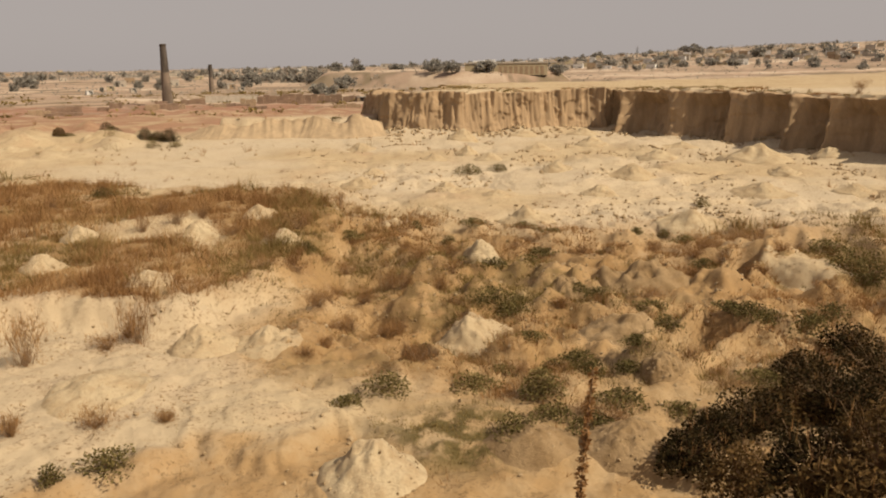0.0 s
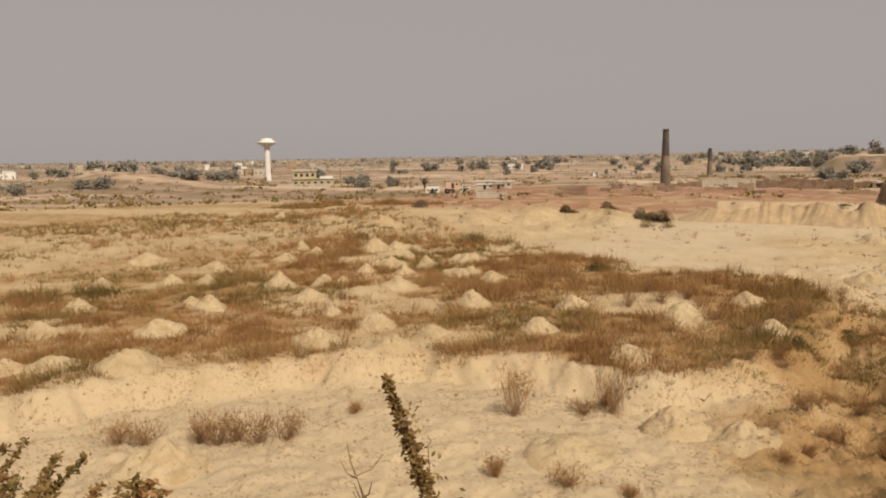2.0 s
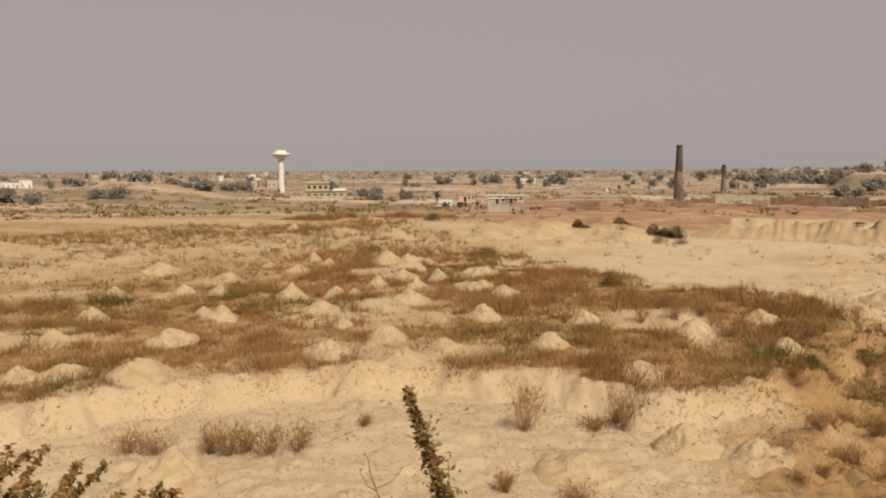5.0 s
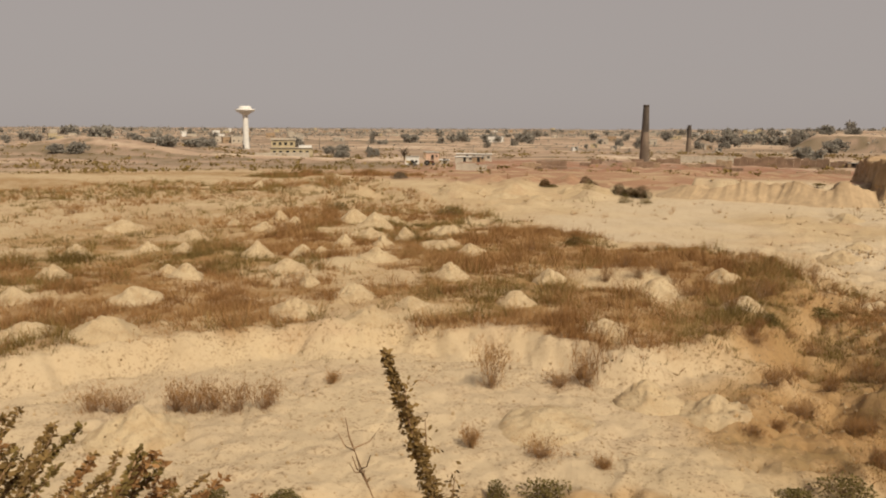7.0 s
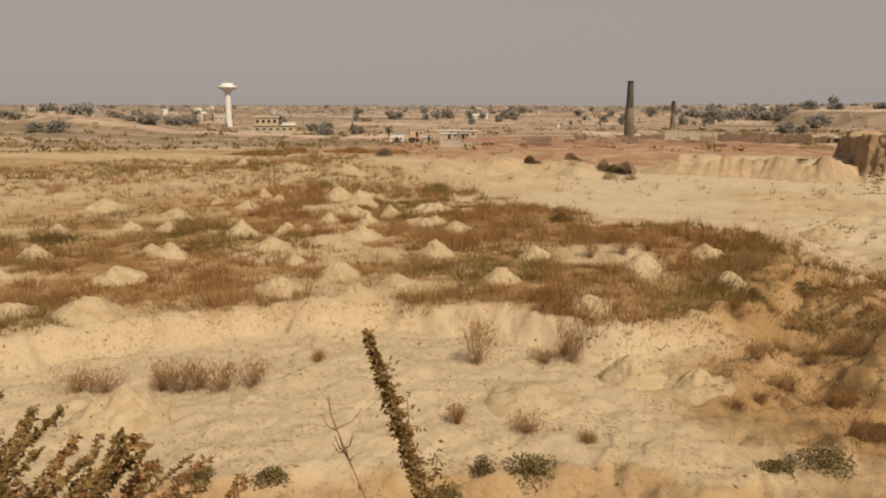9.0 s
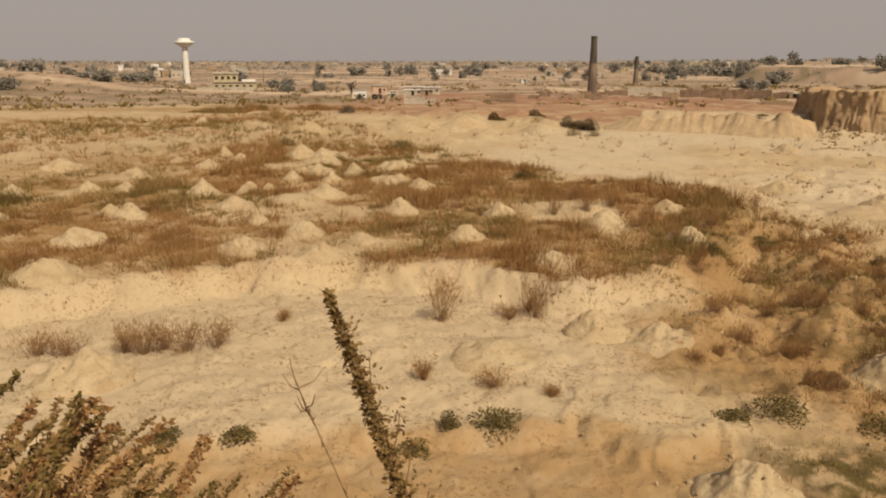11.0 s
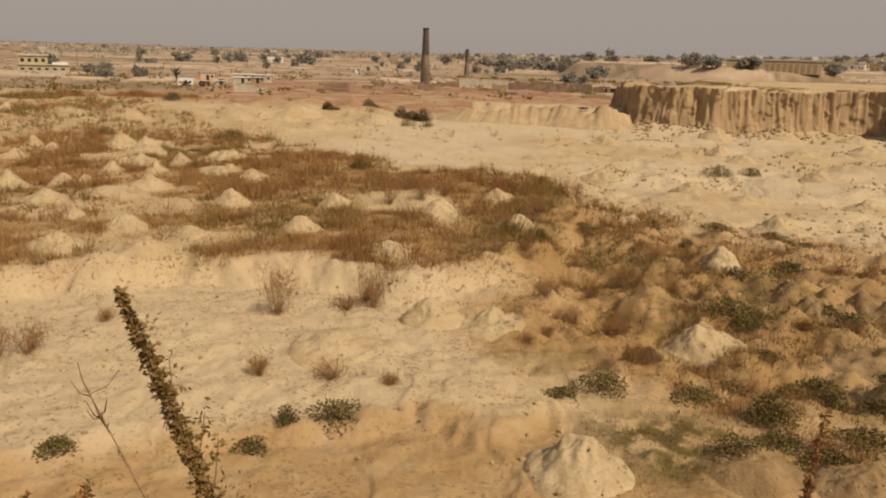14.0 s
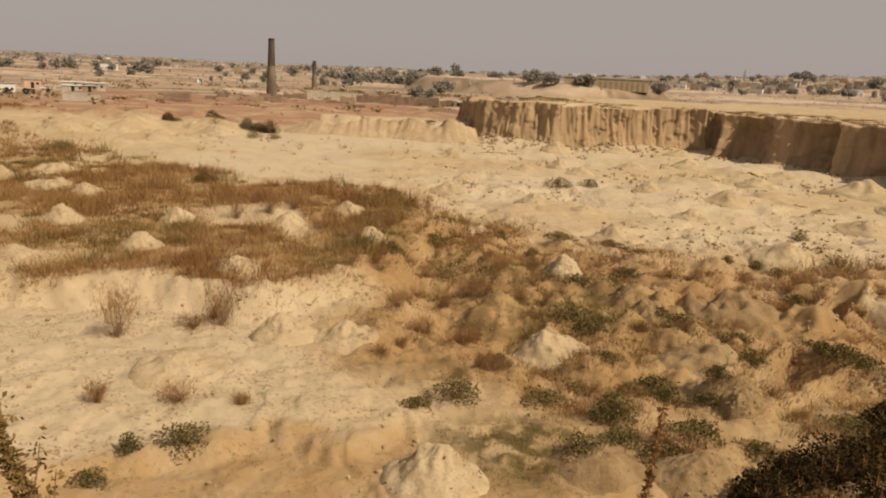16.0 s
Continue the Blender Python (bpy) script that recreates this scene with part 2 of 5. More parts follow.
def bm_mesh(name, bm, material, smooth=False):
    me = bpy.data.meshes.new(name)
    bm.to_mesh(me)
    bm.free()
    me.polygons.foreach_set("use_smooth", [smooth] * len(me.polygons))
    me.materials.append(material)
    return me


def box_mesh(name, x0, y0, z0, x1, y1, z1, material, bevel=0.02):
    bm = bmesh.new()
    bmesh.ops.create_cube(bm, size=1)
    for v in bm.verts:
        v.co = Vector(((x0 + x1) / 2 + v.co.x * (x1 - x0), (y0 + y1) / 2 + v.co.y * (y1 - y0), (z0 + z1) / 2 + v.co.z * (z1 - z0)))
    if bevel:
        bmesh.ops.bevel(bm, geom=list(bm.edges), offset=min(bevel, 0.3 * min(x1 - x0, y1 - y0, z1 - z0)), segments=1, affect="EDGES")
    return bm_mesh(name, bm, material)


def lathe(name, profile, material, sides=32, smooth=True, wobble=0.0, seed=1):
    """A turned shape from rows of (radius, z)."""
    rng = np.random.default_rng(seed)
    a = np.arange(sides) * 2 * np.pi / sides
    v = []
    for r, z in profile:
        rr = r * (1 + wobble * rng.uniform(-1, 1, sides))
        v.append(np.stack([rr * np.cos(a), rr * np.sin(a), np.full(sides, z)], 1))
    f = grid_faces(len(profile), sides, True)[:, ::-1]
    return mesh_of(name, np.concatenate(v), f[:, ::-1].copy(), material, smooth)


def tube_points(points, radii, sides=5):
    """Vertices and faces of a tapered tube along points."""
    pts, v, f = [Vector(p) for p in points], [], []
    for k, p in enumerate(pts):
        d = (pts[min(k + 1, len(pts) - 1)] - pts[max(k - 1, 0)]).normalized()
        e = d.orthogonal().normalized()
        g = d.cross(e)
        for s in range(sides):
            a = 2 * math.pi * s / sides
            v.append(p + (e * math.cos(a) + g * math.sin(a)) * radii[k])
    for k in range(len(pts) - 1):
        for s in range(sides):
            t = (s + 1) % sides
            f.append((k * sides + s, k * sides + t, (k + 1) * sides + t, (k + 1) * sides + s))
    return [tuple(q) for q in v], f

# ---- the lie of the land ----
def lattice(i, j, seed):
    h = (i * 374761393 + j * 668265263 + seed * 974634721) & 0xFFFFFFFF
    h = ((h ^ (h >> 13)) * 1274126177) & 0xFFFFFFFF
    return ((h ^ (h >> 16)) & 0xFFFF) / 32767.5 - 1.0


def value_noise(x, y, seed=0):
    x, y = np.asarray(x, float), np.asarray(y, float)
    i, j = np.floor(x).astype(np.int64), np.floor(y).astype(np.int64)
    u, v = x - i, y - j
    u, v = u * u * (3 - 2 * u), v * v * (3 - 2 * v)
    a, b = lattice(i, j, seed), lattice(i + 1, j, seed)
    c, d = lattice(i, j + 1, seed), lattice(i + 1, j + 1, seed)
    return (a * (1 - u) + b * u) * (1 - v) + (c * (1 - u) + d * u) * v


def fbm(x, y, size, octaves=4, seed=0, gain=0.5):
    total, amp, norm = 0.0, 1.0, 0.0
    for k in range(octaves):
        f = 2.0 ** k / size
        total = total + amp * value_noise(x * f + 17.3 * k, y * f - 9.1 * k, seed + k)
        norm, amp = norm + amp, amp * gain
    return total / norm


def ramp(v, lo, hi):
    u = np.clip((v - lo) / (hi - lo), 0, 1)
    return u * u * (3 - 2 * u)


def edge_distance(x, y, line):
    """The distance to a broken line."""
    best = np.full(np.shape(x), 1e9)
    for (ax, ay), (bx, by) in zip(line, line[1:]):
        dx, dy = bx - ax, by - ay
        u = np.clip(((x - ax) * dx + (y - ay) * dy) / (dx * dx + dy * dy), 0, 1)
        best = np.minimum(best, np.hypot(x - ax - u * dx, y - ay - u * dy))
    return best


def inside(x, y, ring):
    """The distance to a closed ring, positive within it."""
    ring = list(ring) + [ring[0]]
    odd = np.zeros(np.shape(x), bool)
    for (ax, ay), (bx, by) in zip(ring, ring[1:]):
        if ay != by:
            odd ^= ((ay > y) != (by > y)) & (x < (bx - ax) * (y - ay) / (by - ay) + ax)
    return np.where(odd, 1.0, -1.0) * edge_distance(x, y, ring)


def spoil(x, y, size, seed, share=0.6):
    """Cone-shaped tips of dug earth, scattered one to a cell."""
    x, y = np.asarray(x, float), np.asarray(y, float)
    x, y = x + 0.22 * size * fbm(x, y, 0.6 * size, 3, seed + 5), y + 0.22 * size * fbm(x, y, 0.6 * size, 3, seed + 6)
    gi, gj = np.floor(x / size).astype(np.int64), np.floor(y / size).astype(np.int64)
    best = np.zeros(np.shape(x))
    for i in (-1, 0, 1):
        for j in (-1, 0, 1):
            ci, cj = gi + i, gj + j
            cx, cy = (ci + 0.5 + 0.42 * lattice(ci, cj, seed)) * size, (cj + 0.5 + 0.42 * lattice(ci, cj, seed + 1)) * size
            big = lattice(ci, cj, seed + 2)
            up = np.clip(1 - np.hypot(x - cx, y - cy) / (size * (0.42 + 0.2 * big)), 0, 1)
            best = np.maximum(best, up * (0.65 + 0.35 * big) * (lattice(ci, cj, seed + 3) < 2 * share - 1))
    return best


def plots(x, y):
    """The patchwork of fields on the plain: a tone for each field, and the distance to its edge."""
    x, y = np.asarray(x, float), np.asarray(y, float)
    big = np.where(np.hypot(x, y) > 620, 2.6, 1.0)
    u = (0.94 * x + 0.34 * y + 22 * fbm(x, y, 110, 3, 401)) / (58 * big)
    v = (0.94 * y - 0.34 * x + 22 * fbm(x, y, 110, 3, 402)) / (15 * big)
    i, j = np.floor(u).astype(np.int64), np.floor(v).astype(np.int64)
    edge = np.minimum(np.minimum(u - i, 1 - u + i) * 58, np.minimum(v - j, 1 - v + j) * 15) * big
    return lattice(i, j, 403) * 0.5 + 0.5, edge


EYE_Z = 9.5
PLATEAU_Z, BANK_Z, SCRUB_Z = 5.7, 2.3, 1.0
CLIFF = [(-15, 150), (-11.5, 134), (-8, 116), (-4, 112.5), (3, 111.5), (14, 115), (25, 117), (32, 107), (37, 98), (41.5, 86), (46, 73), (52, 55), (60, 35)]
PLATEAU = [(-3, 152), (-5, 132)] + CLIFF[2:] + [(90, 20), (700, -100), (1500, 300), (1200, 900), (330, 560), (120, 230), (60, 182), (20, 172), (-2, 168)]
BANK = [(-36, 120), (-34, 112), (-27, 110.5), (-20, 111.5), (-13, 110), (-8, 112)]
BANK_RING = BANK + [(-2, 135), (-12, 150), (-34, 150)]
SCRUB = [(-70, -30), (-30, 6), (-28, 15), (-27.2, 19.5), (-24.5, 23.5), (-20, 27.4), (-14.6, 29.4), (-10.2, 28.6), (-8, 32), (-6.5, 37),
         (-5.5, 43), (-8, 51), (-13, 56), (-24, 59), (-34, 65), (-50, 75), (-78, 98), (-140, 150), (-500, 330), (-500, -100)]
FIELD = [(-62, 26), (-61, 35), (-75, 52), (-86, 78), (-88, 100), (-92, 122), (-120, 155), (-190, 180), (-210, 90), (-150, 20)]
TRACK = [(-30, 2), (-16, 11.5), (-12.5, 14.6), (-9.8, 16.9), (-7.7, 17.7), (-6.5, 19.1), (-5.2, 19), (-4.4, 18.4), (-3, 20.2), (-1.4, 19.2), (-0.4, 18.6), (4, 17.5), (12, 14), (12, 2), (0, 0)]
MESA = [(-76, 490), (-34, 466), (5, 440), (40, 445), (70, 455), (78, 520), (60, 700), (-80, 700), (-110, 640), (-60, 560)]
PITS = [(-1.5, 26.4, 1.7, 0.8, -1.1, 1.0), (8.6, 25.2, 1.8, 0.7, 0.8, 1.5), (13.8, 35.8, 2.7, 0.6, 1.02, 1.4), (20.6, 62.5, 1.6, 1.0, 0.2, 0.9),
        (1.6, 66, 2.2, 0.8, 0.3, 0.5), (14.5, 66, 1.6, 0.8, 0.2, 0.7), (8.5, 50.5, 2.0, 0.9, 0.1, 0.6), (-5.6, 66, 2.6, 1.0, 0.2, 0.5),
        (18, 84, 2.6, 0.8, -0.2, 0.5), (10, 80, 2.4, 0.8, 0.1, 0.5), (3.6, 43.8, 1.2, 0.8, 0.3, 0.7), (9.2, 37.2, 1.4, 0.8, 0.3, 0.8),
        (19.5, 54, 3.2, 1.2, 0.1, 0.5), (27, 80, 2.4, 0.8, -0.2, 0.4)]
UPHILL = (-0.31, 0.95)


def base_level(x, y, p, s):
    """The ground without its small relief and without the heaps; p and s: how far inside the plateau and the scrub."""
    d = np.hypot(x, y)
    az = np.degrees(np.arctan2(x, y))
    z = -3.0 * ramp(d, 150, 275) + 3.6 * ramp(d, 500, 2500)
    z = z + 48 * ramp(d, 700, 2300) * ramp(az, -6, 30) * (1 - ramp(az, 90, 140)) + 4 * ramp(d, 420, 900) * ramp(az, -22, -4) * (1 - ramp(az, 90, 140))
    z = z + 6.5 * np.exp(-(((x + 345) / 55) ** 2 + ((y - 230) / 38) ** 2))
    wob = 0.9 * fbm(x, y, 4.0, 3, 5)
    wob = wob + 0.35 * fbm(x, y, 1.1, 2, 6)
    z = z + SCRUB_Z * ramp(s + wob, -1.3, 0.1) * (1 - ramp(d, 120, 220))
    # gullies and spoil between the scrub and the quarry floor
    rough = ramp(x, -9, -3) * (1 - ramp(x, 20, 30)) * ramp(y, 21, 26) * (1 - ramp(y, 41, 50))
    z = z + rough * (0.9 * fbm(x, y, 5.5, 4, 21) + 0.9 * (0.35 - abs(fbm(x, y, 2.6, 5, 31))))
    z = z + rough * (0.95 * spoil(x, y, 3.0, 301, 0.62) + 0.38 * spoil(x, y, 1.25, 311, 0.6) - 0.25)
    z = z - 0.9 * np.exp(-((x + 3.6 + 0.25 * (y - 33)) / 1.7) ** 2) * ramp(y, 25, 30) * (1 - ramp(y, 38, 46))
    z = np.where(p > 0, np.maximum(z, z + (PLATEAU_Z - np.minimum(z, PLATEAU_Z)) * ramp(p, 2.4, 3.4)), z)
    z = z + np.where((p < 0) & (p > -4.0), 1.0 * ramp(p, -4.0, 0) * ramp(fbm(x, y, 7, 2, 44), -0.5, 0.5), 0) * (d < 160)
    b = inside(x, y, BANK_RING)
    z = z + BANK_Z * ramp(b, 2.2, 3.2) * np.where(b > 0, 1, 0) * (1 - ramp(y, 122, 150))
    m = inside(x, y, MESA)
    z = z + 8.5 * ramp(m, -9, 7)
    # heaps in front of the kiln
    tips = ramp(x, -84, -66) * (1 - ramp(x, -44, -34)) * ramp(y, 66, 80) * (1 - ramp(y, 128, 150))
    z = z + tips * (1.7 * spoil(x, y, 7.5, 321, 0.8) + 0.7 * spoil(x, y, 3.4, 331, 0.7) + 0.5 * fbm(x, y, 9, 4, 61))
    yard = ramp(y, 150, 175) * (1 - ramp(y, 255, 290)) * ramp(x + 0.3 * y, -100, -62) * (1 - ramp(x, -30, -16))
    z = z + yard * (1.3 * spoil(x, y, 11.0, 381, 0.5) + 0.5 * spoil(x, y, 5.0, 391, 0.5))
    # the sunken track at the foot of the slope
    st = inside(x, y, TRACK) + 0.6 * fbm(x, y, 1.8, 4, 66)
    z = z - 0.34 * ramp(st, -0.15, 0.5) + 0.06 * fbm(x, y, 0.6, 4, 67) * ramp(st, -2.0, 0) * (1 - ramp(st, 0.5, 2.5))
    # broken ledges left by digging
    dug = fbm(x, y, 8.0, 4, 68)
    ledge = ramp(dug, 0.02, 0.05) + ramp(dug, 0.2, 0.23) + ramp(dug, 0.38, 0.41) - ramp(dug, -0.2, -0.17)
    quarry = ramp(y, 40, 48) * ramp(x, -22, -10) * (1 - ramp(d, 105, 125)) * (p < -1)
    z = z + quarry * (0.42 * spoil(x, y, 5.2, 341, 0.4) + 0.16 * spoil(x, y, 2.1, 351, 0.45))
    z = z + (0.16 * spoil(x, y, 2.6, 361, 0.25) + 0.1 * spoil(x, y, 1.1, 371, 0.35)) * (1 - ramp(d, 30, 38)) * ramp(-s, 0.5, 3) * ramp(d, 12, 17)
    z = z + ledge * (0.17 * quarry + 0.08 * (1 - ramp(d, 28, 36)) * (s < -2))
    for px, py, a, bb, turn, depth in PITS:
        c, sn = math.cos(turn), math.sin(turn)
        u, v = (x - px) * c + (y - py) * sn, -(x - px) * sn + (y - py) * c
        out = np.maximum(abs(u) / a, abs(v) / bb) + 0.12 * fbm(x, y, 0.8, 2, 95)
        z = z - depth * (1 - ramp(out, 0.66, 1.02)) + 0.28 * depth * ramp(out, 0.95, 1.2) * (1 - ramp(out, 1.3, 2.1))
    # the slope under the camera
    q = UPHILL[0] * x + UPHILL[1] * y
    z = np.maximum(z, np.where(q < 0.5, 8.0, 8.0 - 0.62 * (q - 0.5)) - 0.02)
    return z


def height(x, y):
    x, y = np.asarray(x, float), np.asarray(y, float)
    d = np.hypot(x, y)
    p, s = inside(x, y, PLATEAU), inside(x, y, SCRUB)
    z = base_level(x, y, p, s)
    q = UPHILL[0] * x + UPHILL[1] * y
    near = 1 - ramp(d, 90, 260)
    crumbly = np.maximum(np.exp(-((s + 0.4) / 1.1) ** 2), 0.9 * ramp(x, -11, -4) * (1 - ramp(x, 22, 30)) * ramp(y, 21, 26) * (1 - ramp(y, 44, 54))) * (1 - ramp(d, 60, 75))
    calm = ramp(q, 1.0, 4.0)
    z = z + calm * ((0.15 + 0.11 * ramp(d, 32, 44)) * fbm(x, y, 4.5, 4, 3) * near + 0.07 * (0.35 - abs(fbm(x, y, 1.5, 4, 10))) * (1 - ramp(d, 45, 110)) + 0.09 * fbm(x, y, 0.5, 3, 9) * (1 - ramp(d, 40, 90)))
    z = z + calm * crumbly * (0.22 * fbm(x, y, 0.8, 3, 411) + 0.16 * (0.3 - abs(fbm(x, y, 0.45, 2, 415))))
    # the fields lie in low earth terraces
    tone, edge = plots(x, y)
    z = z + 1.5 * (tone - 0.5) * ramp(edge, 0, 3) * ramp(d, 165, 215) * (1 - ramp(d, 650, 1200)) * (1 - ramp(p, -15, 5))
    z = z + calm * near * 0.30 * ramp(s, -6, 2) * fbm(x, y, 3.2, 4, 13)
    # low field banks and broken ground farther off
    z = z + 1.1 * fbm(x, y, 34, 4, 71) * ramp(d, 130, 300) * (1 - ramp(p, -5, 5)) + 5 * fbm(x, y, 260, 3, 81) * ramp(d, 700, 1500)
    z = z + 0.45 * fbm(x, y, 22, 4, 91) * ramp(p, 2, 9)
    return z


# ---- ground: one sheet to the horizon ----
def build_ground():
    fine = np.radians(np.arange(-72, 36.01, 0.18))
    coarse = np.radians(np.arange(39, 288 - 2.9, 3.0))
    az = np.concatenate([fine, coarse])
    radius = np.concatenate([np.geomspace(0.7, 14, 90, endpoint=False), np.geomspace(14, 75, 310, endpoint=False), np.geomspace(75, 4600, 250)])
    rr, aa = np.meshgrid(radius, az, indexing="ij")
    x, y = (rr * np.sin(aa)).ravel(), (rr * np.cos(aa)).ravel()
    z = height(x, y)
    verts = np.stack([x, y, z], 1)
    faces = grid_faces(len(radius), len(az), True)[:, ::-1].copy()
    centre = len(verts)
    verts = np.concatenate([verts, [[0, 0, float(height(0.0, 0.0))]]])
    me = mesh_of("ground", verts, faces, M_GROUND)
    # close the little hole under the camera
    bm = bmesh.new()
    bm.from_mesh(me)
    bm.verts.ensure_lookup_table()
    n = len(az)
    for c in range(n):
        bm.faces.new((bm.verts[c], bm.verts[(c + 1) % n], bm.verts[centre])).smooth = True
    bm.to_mesh(me)
    bm.free()
    x, y = np.append(x, 0.0), np.append(y, 0.0)
    d = np.hypot(x, y)
    s = inside(x, y, SCRUB)
    field = ramp(inside(x, y, FIELD) + 5 * fbm(x, y, 12, 3, 8), -5, 4)
    scrub = ramp(s + (2.2 + 3 * ramp(y, 36, 50)) * fbm(x, y, 5, 4, 7), -0.6, 1.2) * ramp(fbm(x, y, 7, 4, 25), -0.55, -0.05) * (1 - 0.8 * ramp(d, 58, 95)) * (1 - 0.85 * field)
    gully = ramp(x + 2 * fbm(x, y, 4, 3, 18), -9.5, -6) * (1 - ramp(x, 20, 30)) * ramp(y - 0.35 * np.abs(x - 2) + 2 * fbm(x, y, 4, 3, 28), 19.5, 24) * (1 - ramp(y, 40, 50))
    gully = np.maximum(gully, ramp(x, -13, -9) * (1 - ramp(x + 1.5 * fbm(x, y, 4, 3, 18), -3, 1)) * ramp(y, 30, 34) * (1 - ramp(y + 3 * fbm(x, y, 5, 3, 48), 47, 56)))
    scrub = np.maximum(scrub, 0.75 * gully * ramp(fbm(x, y, 4, 4, 17), -0.25, 0.25))
    stripes = ramp(fbm(x * 0.35 + y * 0.1, y, 13, 3, 27), 0.05, 0.3) * ramp(d, 80, 130) * (1 - ramp(x + 0.3 * y, -62, -45))
    scrub = np.maximum(scrub, 0.8 * stripes)
    scrub = np.maximum(scrub, 0.6 * ramp(fbm(x, y, 60, 4, 37), -0.1, 0.3) * ramp(d, 280, 420))
    tone, edge = plots(x, y)
    plot = np.clip(0.1 + 0.9 * tone - 0.5 * (1 - ramp(edge, 0.5, 3)) + 0.4 * fbm(x, y, 16, 4, 405, 0.65), 0, 1)
    # Grows with distance from the camera and brings in the haze-greyed soil.
    hazed_soil = ramp(d, 165, 260) * (1 - 0.75 * ramp(inside(x, y, PLATEAU), -5, 5) * (1 - ramp(d, 260, 430)))
    streak = ramp(fbm(x * 0.3 - y * 0.08, y * 0.8, 60, 5, 97, 0.65), -0.02, 0.25) * (1 - 0.85 * ramp(inside(x, y, MESA), -8, -2))
    q = UPHILL[0] * x + UPHILL[1] * y
    ochre = np.maximum(ramp(inside(x, y, TRACK) + 0.8 * fbm(x, y, 2, 3, 47), -0.6, 0.3), 1.0 * gully)
    ochre = 0.85 * np.maximum(ochre, 0.9 * ramp(x, -4, 2) * (1 - ramp(y, 36, 48)))
    moss = 1.6 * np.exp(-(((x - 0.5) / 1.9) ** 2 + ((y - 19.3) / 1.5) ** 2)) + 0.5 * gully * ramp(fbm(x, y, 4, 3, 57), 0.1, 0.4)
    brick = np.maximum(0.9 * ramp(y, 165, 180) * (1 - ramp(y, 262, 300)), 0.8 * ramp(y, 114, 124)) * (1 - ramp(y, 262, 300)) * ramp(x + 0.3 * y, -100, -62) * (1 - ramp(x, -10, 4))
    chalk = ramp(y + 0.5 * x, 38, 52) * ramp(x, -48, -30) * (1 - ramp(d, 112, 130)) * (s < 0) * ramp(fbm(x, y, 14, 3, 77), -0.5, 0.1)
    chalk = np.maximum(chalk, 0.6 * (1 - ramp(d, 30, 36)) * (1 - ramp(x, -8, -3)))
    for name, values in (("chalk", chalk), ("scrub", scrub), ("ochre", ochre), ("moss", np.clip(moss, 0, 1)), ("brick", brick), ("far_hazed_soil", hazed_soil), ("streak", streak), ("plot", plot)):
        me.attributes.new(name, "FLOAT", "POINT").data.foreach_set("value", np.clip(values, 0, 1).astype(np.float32))
    tagged(new("ground", me), "pale dusty clay ground with dry brown scrub and dug terraces", "ground", kind="structure")


build_ground()


def cut_wall(name, line, low, high, label, seed, flute=1.0, fade=0.0, step=0.15, rows=34, material=None, bays=1.3, jag=0.35, foot=1.2, alcoves=1e9, ease=2.2):
    """A dug earth face along a line, fluted by runoff, with an uneven top that folds back over the land behind; past alcoves it is scooped into bays."""
    pts, along = [], []
    total = 0.0
    for (ax, ay), (bx, by) in zip(line, line[1:]):
        length = math.hypot(bx - ax, by - ay)
        for k in range(max(2, int(length / step))):
            u = k / max(2, int(length / step))
            pts.append((ax + (bx - ax) * u, ay + (by - ay) * u))
            along.append(total + u * length)
        total += length
    pts, along = np.array(pts), np.array(along)
    # round the corners of the line
    kern = np.ones(15) / 15
    smooth = np.stack([np.convolve(np.pad(pts[:, k], 7, mode="edge"), kern, "valid") for k in (0, 1)], 1)
    tangent = np.gradient(smooth, axis=0)
    tangent /= np.linalg.norm(tangent, axis=1, keepdims=True)
    out = np.stack([tangent[:, 1], -tangent[:, 0]], 1)
    n = len(along)
    top = high + jag * fbm(along, along * 0, 3.5, 3, seed) + 0.2 * fbm(along, along * 0, 0.8, 2, seed + 4)
    top = top - 1.1 * flute * np.clip(fbm(along, along * 0, 4.2, 3, seed + 7) - 0.15, 0, 1)
    if fade:
        top = low + 0.6 + (top - low - 0.6) * ramp(along, 0, fade)
    bay = fbm(along, along * 0, 7.0, 3, seed + 1)
    rib = fbm(along, along * 0, 1.3, 3, seed + 2)
    verts = []
    for r in range(rows):
        u = r / (rows - 1)
        z = low + (top - low) * u
        groove = 0.6 - 2 * np.abs(fbm(along, z * 0.10, 0.6, 3, seed + 3))
        swell = foot * (1 - u) ** ease
        scoop = 4.2 * ramp(along, alcoves, alcoves + 12) * (0.8 - np.abs(np.sin(along / 2.7 + 1.3 * bay)) * (1 - 0.45 * np.clip(u - 0.72, 0, 1) / 0.28))
        off = bays * bay + flute * (0.9 * np.abs(rib) * (0.3 + u) + 0.36 * groove) + swell - 0.25 * u + scoop
        off = off + 0.25 * flute * np.round(2 * fbm(along, z, 1.8, 2, seed + 8))
        verts.append(np.stack([smooth[:, 0] + out[:, 0] * off, smooth[:, 1] + out[:, 1] * off, z], 1))
    last = verts[-1]
    for back, drop in ((0.5, 0.02), (1.6, 0.1), (3.2, 0.45), (4.5, 1.2)):
        verts.append(np.stack([last[:, 0] - out[:, 0] * back, last[:, 1] - out[:, 1] * back, last[:, 2] - drop + 0.05 * fbm(along, along * 0 + back, 0.6, 2, seed)], 1))
    me = mesh_of(name, np.concatenate(verts), grid_faces(len(verts), n)[:, ::-1].copy(), material or M_CLIFF)
    return tagged(new(name, me), label, "earth cliff", kind="structure")


